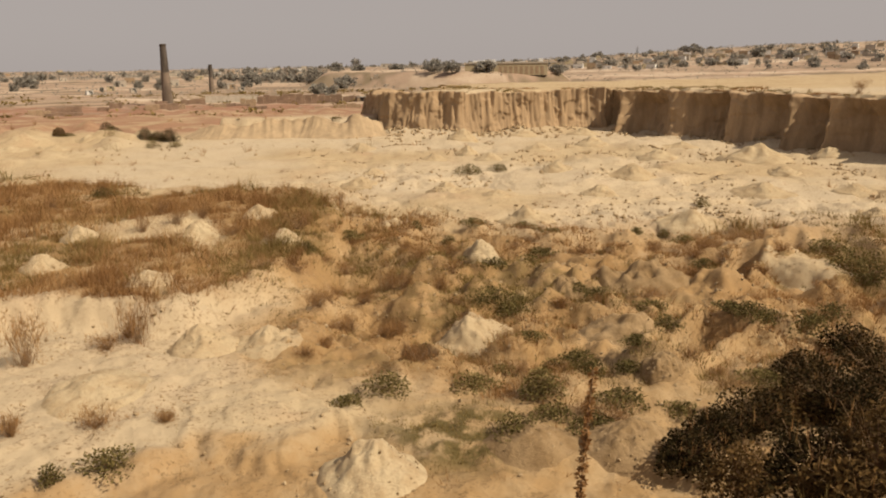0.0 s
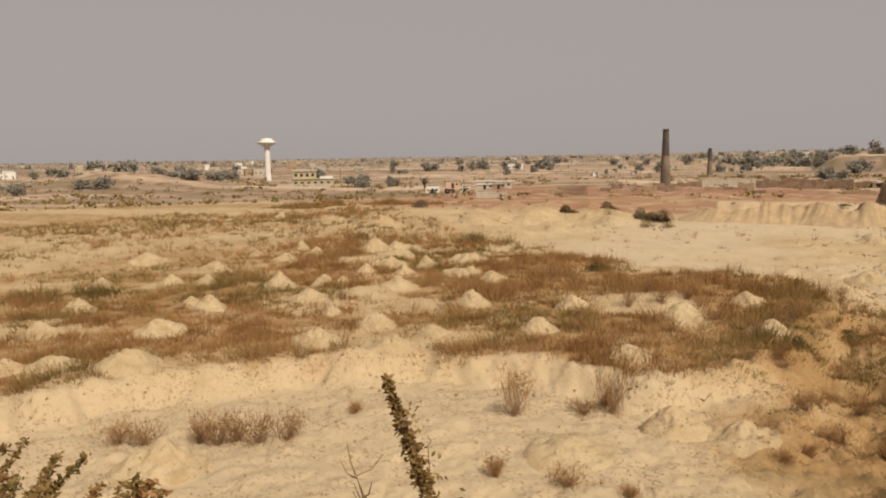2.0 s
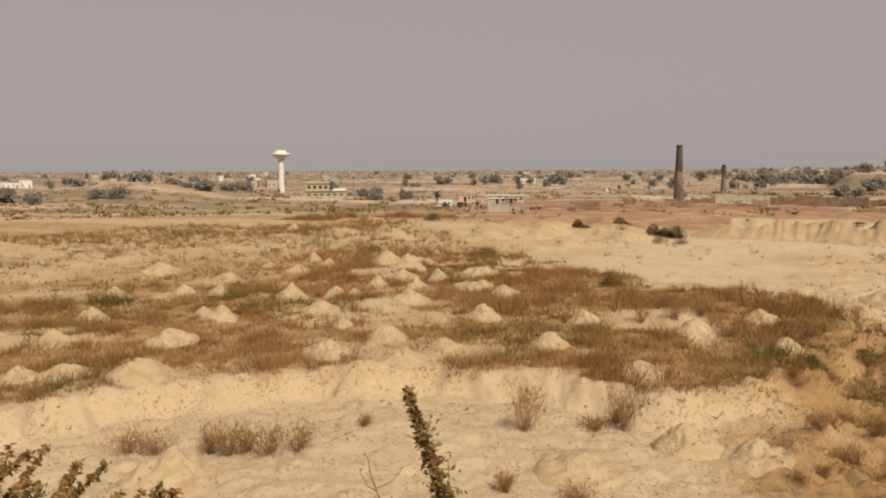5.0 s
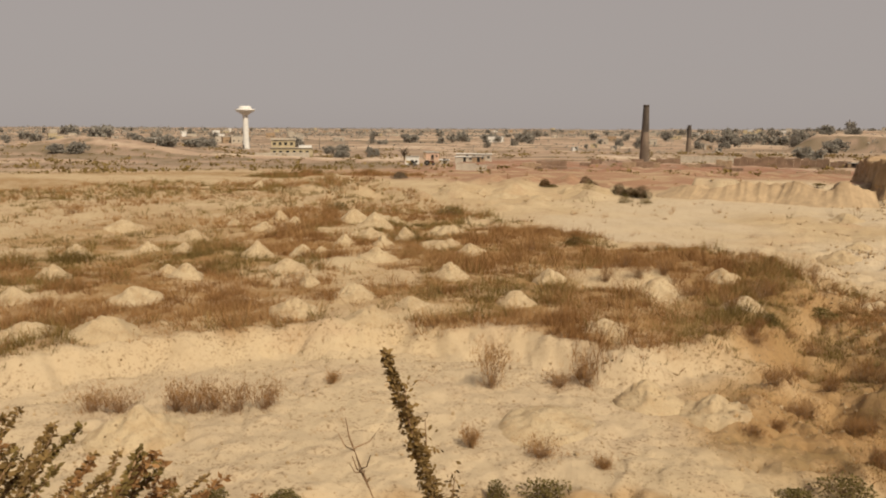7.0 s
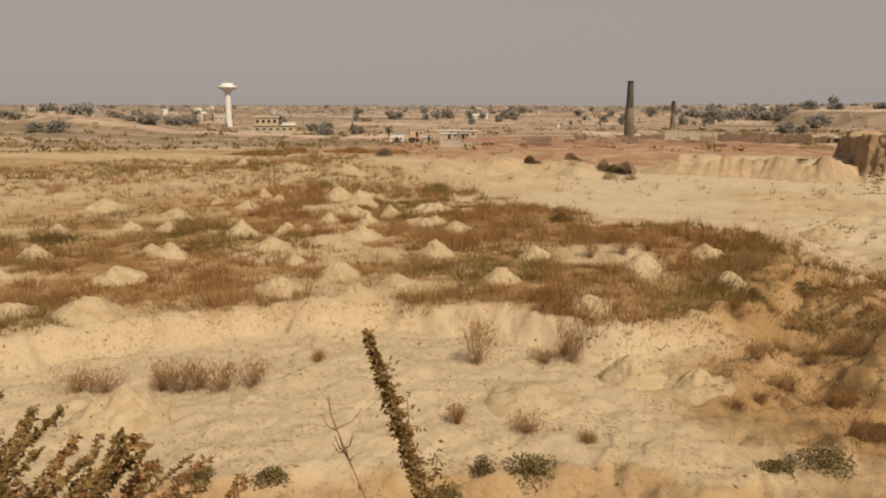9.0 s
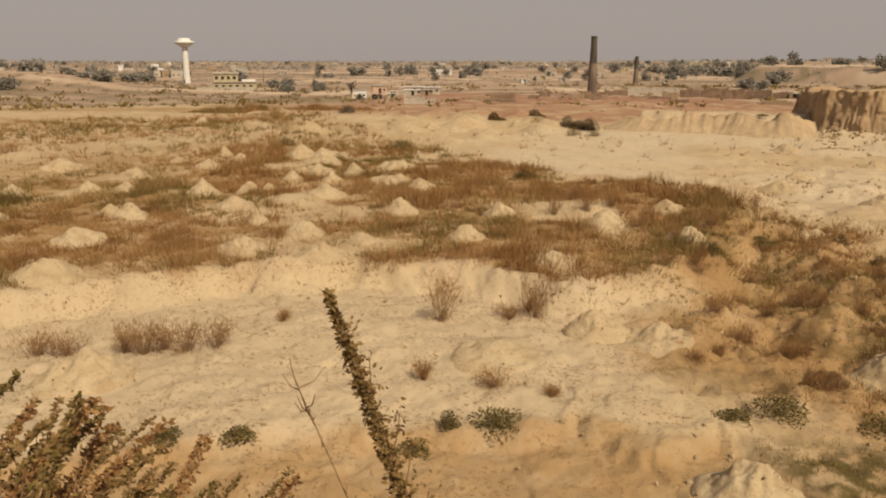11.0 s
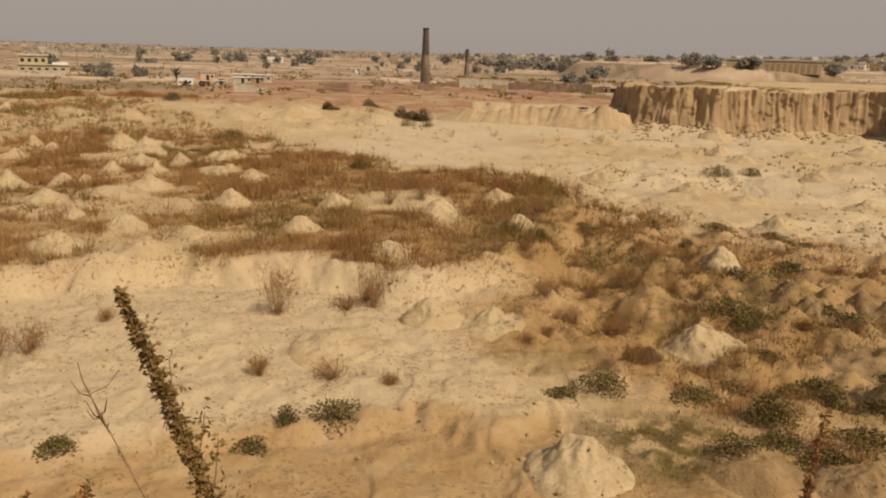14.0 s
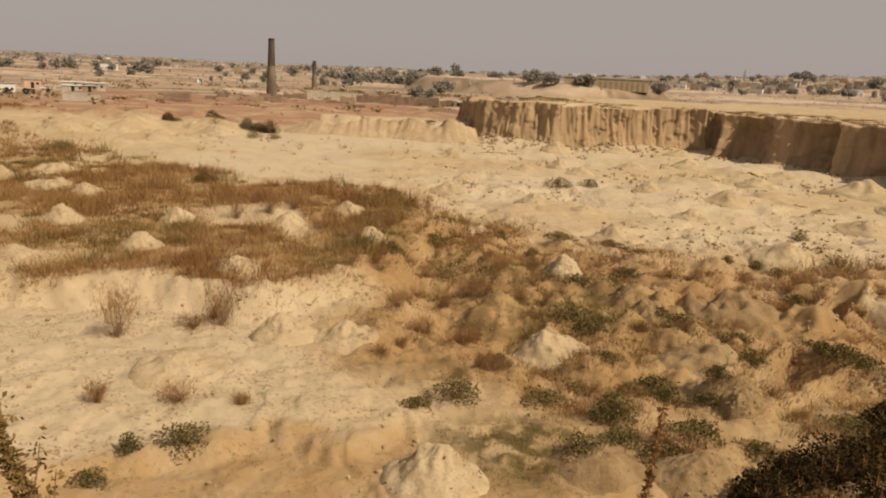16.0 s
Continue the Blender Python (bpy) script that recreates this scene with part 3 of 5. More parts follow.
cut_wall("earth_cliff", CLIFF, -0.4, PLATEAU_Z + 0.1, "tall dug clay cliff with fluted eroded face and grassy lip", 101, 0.8, 20, alcoves=64)
cut_wall("earth_bank", BANK, -0.4, BANK_Z + 0.05, "low pale clay bank with a scalloped eroded face", 201, 0.24, 16, material=M_BANK, bays=0.9, jag=1.1, foot=3.0, ease=1.3)


# ---- heaps of dug clay ----
def clay_mound(x, y, r, h, rough=0.10, brown=False, rings=24, sides=64):
    seed = int(abs(x * 131 + y * 17)) % 997
    if math.hypot(x, y) > 45:
        rings, sides = 18, 46
    z0 = float(height(x, y))
    rho = np.concatenate([[0.001], np.linspace(0.06, 1.16, rings)])
    a = np.arange(sides) * 2 * np.pi / sides
    rr, aa = np.meshgrid(rho, a, indexing="ij")
    lobes = 1 + 0.2 * fbm(np.cos(aa) * 1.2 + seed, np.sin(aa) * 1.2, 1.0, 2, seed)
    px, py = rr * r * lobes * np.cos(aa), rr * r * lobes * np.sin(aa)
    lean = 0.12 * r
    bulge = 0.92 + (0.3 if math.hypot(x, y) < 31 else 0.22) * ((seed * 37) % 100) / 100
    core = np.sqrt(rr ** 2 + 0.003)
    cone = np.where(core < 1, 1 - np.minimum(core, 1) ** bulge, -0.3 * (core - 1))
    cone = cone - 0.20 * np.clip(core, 0, 1) * np.clip(1 - core, 0, 1) + 0.06 * np.exp(-((core - 0.95) / 0.2) ** 2)
    up = h * cone + rough * h * fbm(px, py, 0.42 * r, 4, seed + 3) * np.clip(1.1 - rr, 0, 1) * 2.2 * np.clip(0.25 + rr * 2.2, 0, 1)
    up = up + 0.26 * h * np.clip(fbm(px, py, 0.17 * r, 3, seed + 6), -0.4, 1) * np.clip(1.1 - rr, 0, 1) * np.clip(rr * 3, 0, 1)
    gz = height(x + px, y + py) - z0
    pz = gz * np.clip((rr - 0.3) / 0.7, 0, 1) + up - 0.22 * h * np.clip((rr - 0.9) / 0.26, 0, 1)
    px = px + lean * math.cos(seed) * np.clip(cone, 0, 1)
    py = py + lean * math.sin(seed) * np.clip(cone, 0, 1)
    verts = np.stack([px.ravel(), py.ravel(), pz.ravel()], 1)
    ob = new("clay_mound", mesh_of("clay_mound", verts, grid_faces(len(rho), sides, True), M_HEAP_BROWN if brown else M_HEAP))
    ob.location = (x, y, z0)
    tagged(ob, "brown crumbly heap of dug clay" if brown else "pale conical heap of dug clay on bare ground", "clay mound", "heaps of dug clay")
    if math.hypot(x, y) < 75:
        part("loose_soil", clod_mesh("loose_soil", [(px, py, pz)], 170 if h > 0.7 else 90, seed, (0.015, 0.055)), ob, "loose crumbs of clay")["kind"] = "stuff"
    return ob


ICO = None


def clod_batch(centres, sizes, seed):
    """Joined small angular lumps."""
    global ICO
    if ICO is None:
        bm = bmesh.new()
        bmesh.ops.create_icosphere(bm, subdivisions=1, radius=1)
        bm.verts.ensure_lookup_table()
        ICO = (np.array([v.co[:] for v in bm.verts]), np.array([[v.index for v in f.verts] for f in bm.faces]))
        bm.free()
    rng = np.random.default_rng(seed)
    v, f = ICO
    n, k = len(centres), len(v)
    shape = v[None] * rng.uniform(0.6, 1.25, (n, k, 1)) * rng.uniform(0.55, 1.3, (n, 1, 3))
    turn = rng.uniform(0, 2 * np.pi, n)
    c, s = np.cos(turn)[:, None], np.sin(turn)[:, None]
    x, y = shape[..., 0] * c - shape[..., 1] * s, shape[..., 0] * s + shape[..., 1] * c
    shape = np.stack([x, y, shape[..., 2]], -1) * np.asarray(sizes)[:, None, None] + np.asarray(centres)[:, None, :]
    faces = (f[None] + (np.arange(n) * k)[:, None, None]).reshape(-1, 3)
    return shape.reshape(-1, 3), faces


def clod_mesh(name, surfaces, count, seed, sizes):
    rng = np.random.default_rng(seed)
    px, py, pz = surfaces[0]
    rows, cols = px.shape
    i = np.minimum((rng.uniform(0.1, 1, count) ** 0.7 * rows).astype(int), rows - 1)
    j = rng.integers(0, cols, count)
    centres = np.stack([px[i, j] + rng.normal(0, 0.05, count), py[i, j] + rng.normal(0, 0.05, count), pz[i, j]], 1)
    v, f = clod_batch(centres, rng.uniform(sizes[0], sizes[1], count) * rng.uniform(0.5, 1, count), seed)
    return mesh_of(name, v, f, M_STONE, False)


for mound in (
    (-38.2, 20.4, 1.16, 0.7), (-31.3, 17.2, 1.21, 0.56), (-42.9, 25.1, 1.18, 0.81), (-33.4, 23.9, 1.3, 0.69), (-28.9, 19.1, 1.44, 0.7), (-37.6, 28.9, 1.01, 0.7),
    (-36.0, 29.0, 1.06, 0.91), (-25.1, 26.3, 1.21, 0.89), (-25.1, 30.5, 1.11, 0.64), (-21.6, 27.3, 1.17, 0.64), (-33.7, 34.6, 1.24, 0.64), (-38.3, 36.7, 1.16, 1.06),
    (-36.5, 38.9, 0.98, 0.73), (-47.4, 46.1, 1.2, 0.8), (-51.6, 52.4, 0.97, 0.88), (-48.0, 50.3, 0.92, 0.63), (-50.0, 41.0, 1.15, 0.61), (-44.0, 35.3, 0.89, 0.63),
    (-52.9, 48.1, 0.93, 0.53), (-31.0, 40.1, 1.31, 0.86), (-24.0, 37.7, 1.16, 0.99), (-27.7, 46.4, 1.0, 0.68), (-17.6, 33.9, 1.07, 0.68), (-18.7, 40.1, 1.03, 0.74),
):
    clay_mound(*mound)
for mound in (
    (-12.0, 31.3, 1.02, 0.46), (-12.8, 40.5, 1.34, 0.8), (-8.1, 38.7, 1.08, 0.63), (-32.5, 15.7, 0.84, 0.51), (-21.5, 30.4, 0.83, 0.41), (-29.3, 31.8, 0.64, 0.71),
    (-57.8, 40.4, 1.47, 0.67), (-49.1, 30.6, 1.19, 0.82), (-46.6, 34.3, 0.82, 0.65), (-82.5, 79.7, 1.25, 1.07), (-20.7, 14.5, 1.6, 1.1, 0.05), (-10.4, 22.0, 1.57, 0.56),
    (-8.4, 26.1, 1.34, 0.96), (-6.2, 26.6, 1.35, 0.85), (1.0, 27.6, 1.51, 1.11), (-1.7, 17.3, 1.35, 0.95, 0.18), (2.0, 38.4, 1.05, 0.97), (2.2, 18.6, 1.21, 0.37, 0.2, True),
    (-8.0, 38.7, 1.1, 0.68), (-10.3, 44.0, 0.99, 0.57), (-45.2, 54.9, 1.7, 1.35), (-41.2, 52.9, 1.71, 1.3), (-36.9, 43.8, 0.97, 0.88), (-34.4, 45.2, 0.82, 0.74),
):
    clay_mound(*mound)
for mound in (
    (-36.5, 40.9, 0.62, 0.49), (-35.7, 49.8, 0.97, 1.01), (-61.7, 97.0, 1.83, 0.63), (-56.3, 97.3, 1.8, 0.97), (-56.8, 108.3, 2.15, 1.02), (-47.2, 97.4, 1.91, 0.62),
    (-47.9, 108.3, 1.92, 0.85), (-51.9, 95.7, 1.91, 0.59), (5.3, 48.3, 1.78, 1.19), (-1.0, 50.3, 1.48, 0.64), (0.3, 59.6, 1.54, 0.95), (11.6, 57.8, 1.49, 0.85),
    (14.7, 46.5, 2.05, 1.1), (8.9, 33.9, 1.88, 1.25, 0.3, True), (17.1, 36.1, 1.93, 0.35), (31.0, 76.8, 3.6, 2.14), (23.4, 57.6, 2.31, 0.96), (38.7, 78.6, 2.02, 1.1),
    (21.9, 79.8, 2.05, 1.02), (10.1, 69.5, 1.53, 0.82), (15.7, 64.7, 1.9, 1.0), (30.0, 57.0, 1.68, 0.86), (29.4, 67.3, 1.49, 0.7), (10.7, 88.8, 1.95, 0.88),
):
    clay_mound(*mound)
for mound in (
    (2.8, 101.2, 2.23, 1.42), (2.7, 86.3, 1.27, 1.05), (17.6, 93.9, 2.07, 1.06), (19.1, 108.1, 2.38, 1.01), (10.9, 106.8, 1.96, 0.86), (-9.3, 92.5, 1.7, 0.98),
    (-6.3, 72.3, 1.07, 0.65), (-6.9, 64.6, 1.66, 0.82), (-0.7, 81.6, 1.5, 0.73), (4.9, 82.2, 1.51, 0.61), (27.3, 90.3, 1.99, 0.78), (32.4, 105.2, 3.07, 1.71),
    (6.6, 27.0, 1.63, 0.55, 0.4, True), (6.6, 22.5, 0.67, 0.74, 0.2, True), (4.6, 18.5, 1.26, 0.87, 0.2, True), (27.0, 48.2, 1.25, 0.79), (4.0, 57.4, 1.06, 0.4), (-2.9, 47.6, 1.06, 0.5),
    (5.2, 32.4, 1.1, 1.22, 0.2, True), (-8.5, 52.8, 0.98, 0.79),
):
    clay_mound(*mound)

# broken spoil along the middle of the scrub
for mound in ((-39.6, 49.4, 1.9, 0.45, 0.9), (-43.6, 57.2, 2.2, 0.6, 0.9), (-31.0, 47.4, 1.8, 0.4, 0.9), (-34.4, 54.0, 1.8, 0.45, 0.9)):
    clay_mound(*mound)


# ---- foliage helpers ----
def blades(centres, tall, wide, count, spread, seed, lean=0.55):
    """Joined tufts: each blade is one narrow tapering face."""
    rng = np.random.default_rng(seed)
    n = len(centres)
    c = np.repeat(np.asarray(centres, float), count, 0)
    hh = np.repeat(np.broadcast_to(tall, n), count) * rng.uniform(0.45, 1.15, n * count)
    ww = np.repeat(np.broadcast_to(wide, n), count) * rng.uniform(0.6, 1.3, n * count)
    sp = np.repeat(np.broadcast_to(spread, n), count)
    a, b = rng.uniform(0, 2 * np.pi, n * count), rng.uniform(0, 2 * np.pi, n * count)
    off = sp * np.sqrt(rng.uniform(0, 1, n * count))
    foot = c + np.stack([off * np.cos(a), off * np.sin(a), np.full(n * count, -0.03)], 1)
    out = lean * hh * rng.uniform(0.1, 1.0, n * count)
    tip = foot + np.stack([out * np.cos(a), out * np.sin(a), hh], 1)
    side = np.stack([np.cos(b), np.sin(b), 0 * b], 1) * ww[:, None]
    v = np.stack([foot - side * 0.5, foot + side * 0.5, tip], 1).reshape(-1, 3)
    return v, np.arange(len(v)).reshape(-1, 3)


def leaves(points, size, seed, droop=0.0, plump=0.27):
    """Joined small pointed leaves round the given points."""
    rng = np.random.default_rng(seed)
    p = np.asarray(points, float)
    n = len(p)
    d = rng.normal(0, 1, (n, 3))
    d[:, 2] = d[:, 2] * 0.6 + 0.25 - droop
    d /= np.linalg.norm(d, axis=1, keepdims=True)
    e = np.cross(d, rng.normal(0, 1, (n, 3)))
    e /= np.linalg.norm(e, axis=1, keepdims=True) + 1e-9
    s = (np.broadcast_to(size, n) * rng.uniform(0.6, 1.3, n))[:, None]
    v = np.stack([p, p + d * s * 0.5 + e * s * plump, p + d * s, p + d * s * 0.5 - e * s * plump], 1).reshape(-1, 3)
    return v, np.arange(len(v)).reshape(-1, 4)


def stems(paths, r0, r1, sides=3):
    v, f = [], []
    for p in paths:
        a, b = tube_points(p, np.linspace(r0, r1, len(p)), sides)
        f += [tuple(i + len(v) for i in q) for q in b]
        v += a
    return v, f


def seeded(x, y):
    return int(abs(x * 311.7 + y * 74.3) * 10) % 99991


def arching(rng, r, h, n, steps=4):
    paths = []
    for _ in range(n):
        a, reach, tall = rng.uniform(0, 2 * np.pi), r * rng.uniform(0.15, 1.0), h * rng.uniform(0.5, 1.0)
        foot = rng.normal(0, 0.10 * r, 2)
        paths.append([(foot[0] + reach * math.cos(a) * u ** 1.3, foot[1] + reach * math.sin(a) * u ** 1.3, -0.05 + tall * u * (1.12 - 0.12 * u)) for u in np.linspace(0, 1, steps)])
    return paths


# ---- kiln chimney and water tower ----
def kiln_chimney(name, x, y, tall, r0, r1, label):
    z = float(height(x, y)) - 0.3
    ob = base(name, x, y, z)
    k = 14
    width = [r0 + (r1 - r0) * (j / k) ** 0.85 for j in range(k + 1)]
    part("shaft", lathe("shaft", [(width[j], tall * 0.97 * j / k) for j in range(9)], M_SHAFT, 28, True, 0.012, 3), ob, "tapering brick shaft, grey-brown with dust")
    part("smoked_shaft", lathe("smoked_shaft", [(width[j], tall * 0.97 * j / k) for j in range(8, k + 1)], M_SMOKED, 28, True, 0.014, 4), ob, "upper shaft mottled grey-black with smoke")
    part("sooty_top", lathe("sooty_top", [(r1, tall * 0.965), (r1 * 1.07, tall * 0.97), (r1 * 1.07, tall), (r1 * 0.8, tall), (r1 * 0.75, tall * 0.9)], M_SOOT, 28, True, 0.01, 5), ob, "soot-blackened rim")
    part("plinth", lathe("plinth", [(r0 * 1.25, 0), (r0 * 1.25, tall * 0.04), (r0 * 1.08, tall * 0.055), (r0 * 0.9, tall * 0.055)], M_SHAFT, 20, False), ob)
    return tagged(ob, label, "chimney")


def water_tower(x, y, tall):
    z = float(height(x, y)) - 0.3
    ob = base("water_tower", x, y, z)
    s = tall / 22.0
    part("stem", lathe("stem", [(1.75 * s, 0), (1.55 * s, 5 * s), (1.42 * s, 12 * s), (1.4 * s, 18 * s)], M_WHITE, 28), ob)
    part("tank", lathe("tank", [(1.4 * s, 17.2 * s), (2.0 * s, 17.9 * s), (4.9 * s, 19.6 * s), (5.1 * s, 20.0 * s), (4.9 * s, 20.35 * s), (3.3 * s, 20.6 * s)], M_WHITE, 36), ob, "white mushroom-shaped tank")
    part("cap", lathe("cap", [(3.3 * s, 20.55 * s), (2.9 * s, 21.6 * s), (2.5 * s, 21.9 * s), (0.05, 22.1 * s)], M_WHITE, 28), ob, "white domed cap")
    part("door", box_mesh("door", -0.5, -1.85 * s, 0.3, 0.5, -1.55 * s, 2.4, M_STEEL), ob, "dark steel door")
    return tagged(ob, "white concrete water tower with a mushroom-shaped tank", "water tower")



kiln_chimney("kiln_chimney", -92.3, 272.0, 20.6, 1.85, 1.0, "tall sooty brick kiln chimney standing on red rubble")
water_tower(-306.5, 288.0, 22.0)


# ---- far trees, houses and the kiln yard ----
def far_tree(x, y, r, h):
    seed = seeded(x, y)
    rng = np.random.default_rng(seed)
    h = max(h * 1.12, 2.2, 1.05 * r)
    r = max(r, 0.8)
    ob = base("tree", x, y, float(height(x, y)) - 0.2)
    paths = [[(0, 0, 0), (0.03 * h, 0.02 * h, 0.25 * h), (0.02 * h, 0, 0.6 * h)]]
    for _ in range(7):
        a = rng.uniform(0, 2 * np.pi)
        paths.append([(0.02 * h, 0, h * rng.uniform(0.2, 0.4)), (0.25 * r * math.cos(a), 0.25 * r * math.sin(a), 0.42 * h), (0.5 * r * math.cos(a), 0.5 * r * math.sin(a), h * rng.uniform(0.5, 0.68))])
    v, f = stems(paths, 0.03 * h + 0.04, 0.012 * h, 5)
    part("trunk", mesh_of("trunk", v, f, M_BARK), ob, "brown trunk with limbs")
    clumps = 18
    a, q = rng.uniform(0, 2 * np.pi, clumps), np.sqrt(rng.uniform(0, 1, clumps))
    cz = h * (0.14 + 0.66 * rng.uniform(0, 1, clumps) * (1.0 - 0.4 * q))
    cc = np.stack([0.74 * r * q * np.cos(a), 0.74 * r * q * np.sin(a), cz], 1)
    each = 74 if math.hypot(x, y) < 600 else 20
    pts = np.repeat(cc, each, 0)
    off = rng.normal(0, 1, pts.shape)
    off *= (rng.uniform(0.2, 1, (len(pts), 1)) ** 0.5) / np.linalg.norm(off, axis=1, keepdims=True)
    pts = pts + off * [0.30 * r, 0.30 * r, 0.19 * h]
    lv, lf = leaves(pts, (0.12 if math.hypot(x, y) < 600 else 0.22) * min(r, h) + 0.1, seed, 0.0, 0.46)
    part("crown", mesh_of("crown", lv, lf, M_TREE, False), ob, "dusty grey-green crown, paled to imitate haze")
    tagged(ob, "dusty tree on the dry plain, greyed to imitate haze", "tree", "scattered trees")


def far_house(x, y, r, h, windows=True):
    seed = seeded(x, y)
    rng = np.random.default_rng(seed)
    turn = -math.degrees(math.atan2(x, y)) + rng.uniform(-14, 14)
    w, deep, h = max(r, 1.6), max(r, 1.6) * rng.uniform(0.6, 1.0), min(max(h, 2.4), 9.0)
    mat = (M_WHITE, M_WALL, M_MUD, M_YELLOW, M_WALL)[seed % 5]
    ob = base("house", x, y, float(height(x, y)) - 0.4, turn)
    part("body", box_mesh("body", -w, -deep, 0, w, deep, h, mat, 0.05), ob)
    part("roof", box_mesh("roof", -w - 0.15, -deep - 0.15, h + 0.004, w + 0.15, deep + 0.15, h + 0.25, M_ROOF, 0.03), ob, "flat grey concrete roof")
    n = max(1, int(2 * w / 3.2))
    for k in range(n if windows else 0):
        cx = -w + (k + 0.5) * 2 * w / n
        part("window", box_mesh("window", cx - 0.5, -deep - 0.05, 1.5, cx + 0.5, -deep + 0.1, 2.5, M_DARKHOLE, 0.02), ob, "dark window")
    if windows:
        part("door", box_mesh("door", w * 0.55 - 0.45, -deep - 0.06, 0.1, w * 0.55 + 0.45, -deep + 0.1, 2.2, M_STEEL, 0.02), ob, "dark steel door")
    tagged(ob, "small flat-roofed whitewashed house on the plain", "house", "village houses")


def brick_stack(x, y, r, h):
    seed = seeded(x, y)
    rng = np.random.default_rng(seed)
    turn = -math.degrees(math.atan2(x, y))
    h = min(max(h, 1.4), 4.5)
    ob = base("brick_stack", x, y, float(height(x, y)) - 0.4, turn)
    mat = (M_BRICK, M_MUD, M_BRICK)[seed % 3]
    n = max(3, int(r))
    for k in range(n):
        x0, x1 = -r + 2 * r * k / n, -r + 2 * r * (k + 1) / n - 0.06
        part("block", box_mesh("block", x0, -1.2, 0, x1, 1.2, h * rng.uniform(0.82, 1.05), mat, 0.05), ob)
    tagged(ob, "long stack of fired bricks beside the kiln", "brick stack", "kiln yard stacks")


def hut(x, y, w, h, mat, label, awning=False, cover=None):
    turn = -math.degrees(math.atan2(x, y))
    ob = base("hut", x, y, float(height(x, y)) - 0.3, turn)
    deep = 2.0
    part("body", box_mesh("body", -w, -deep, 0, w, deep, h, mat, 0.05), ob)
    part("roof", box_mesh("roof", -w - 0.2, -deep - 0.3, h + 0.004, w + 0.2, deep + 0.2, h + 0.22, cover or M_ROOF, 0.04), ob, "flat roof slab")
    part("doorway", box_mesh("doorway", -0.5, -deep - 0.05, 0.2, 0.5, -deep + 0.1, 2.2, M_DARKHOLE, 0.02), ob, "dark open doorway")
    part("window", box_mesh("window", w * 0.62 - 0.4, -deep - 0.05, 1.3, w * 0.62 + 0.4, -deep + 0.1, 2.1, M_DARKHOLE, 0.02), ob, "dark window")
    if awning:
        for k in range(5):
            part("post", box_mesh("post", w + 0.8 + k * 1.0, -deep, 0, w + 0.9 + k * 1.0, -deep + 0.1, 2.3, M_BARK, 0.01), ob, "rough timber post")
        part("awning", box_mesh("awning", w + 0.3, -deep - 0.2, 2.3, w + 5.2, deep, 2.45, M_MUD, 0.02), ob, "thatched lean-to roof")
    return tagged(ob, label, "hut", "huts by the track")


def long_wall(x, y, r, h, mat, label):
    turn = -math.degrees(math.atan2(x, y))
    ob = base("boundary_wall", x, y, float(height(x, y)) - 0.3, turn)
    part("wall", box_mesh("wall", -r, -0.15, 0, r, 0.15, h, mat, 0.03), ob)
    part("coping", box_mesh("coping", -r - 0.05, -0.22, h + 0.004, r + 0.05, 0.22, h + 0.14, mat, 0.02), ob)
    for k in range(int(r / 2.5) + 1):
        cx = -r + 0.2 + k * (2 * r - 0.4) / max(1, int(r / 2.5))
        part("pier", box_mesh("pier", cx - 0.2, -0.24, 0, cx + 0.2, 0.24, h + 0.2, mat, 0.02), ob)
    return tagged(ob, label, "wall")


def country_house(x, y):
    turn = -math.degrees(math.atan2(x, y))
    ob = base("country_house", x, y, float(height(x, y)) - 0.4, turn)
    part("ground_storey", box_mesh("ground_storey", -8, -3, 0, 10, 5, 3.6, M_YELLOW, 0.05), ob, "yellow washed ground storey")
    part("roof_slab", box_mesh("roof_slab", -8.4, -3.5, 3.604, 10.4, 5.2, 3.85, M_WALL, 0.04), ob)
    part("upper_storey", box_mesh("upper_storey", -7.5, -1, 3.854, 2.6, 5, 7.0, M_YELLOW, 0.05), ob, "pale yellow upper storey")
    part("upper_roof", box_mesh("upper_roof", -7.9, -1.5, 7.004, 3.0, 5.2, 7.25, M_WALL, 0.04), ob)
    part("parapet", box_mesh("parapet", -7.9, -1.5, 7.254, 3.0, -1.3, 7.9, M_WALL, 0.02), ob)
    for k in range(4):
        part("window", box_mesh("window", -6.8 + k * 2.4, -1.06, 4.8, -5.6 + k * 2.4, -0.9, 6.1, M_DARKHOLE, 0.02), ob, "dark window")
    for k in range(6):
        part("window", box_mesh("window", -7 + k * 2.8, -3.06, 1.3, -5.7 + k * 2.8, -2.9, 2.6, M_DARKHOLE, 0.02), ob, "dark window")
    part("stair_wall", box_mesh("stair_wall", 4.0, -2.6, 3.854, 9.6, -2.4, 4.9, M_WHITE, 0.03), ob)
    return tagged(ob, "two-storey yellow house with flat roofs beside the water tower", "house")


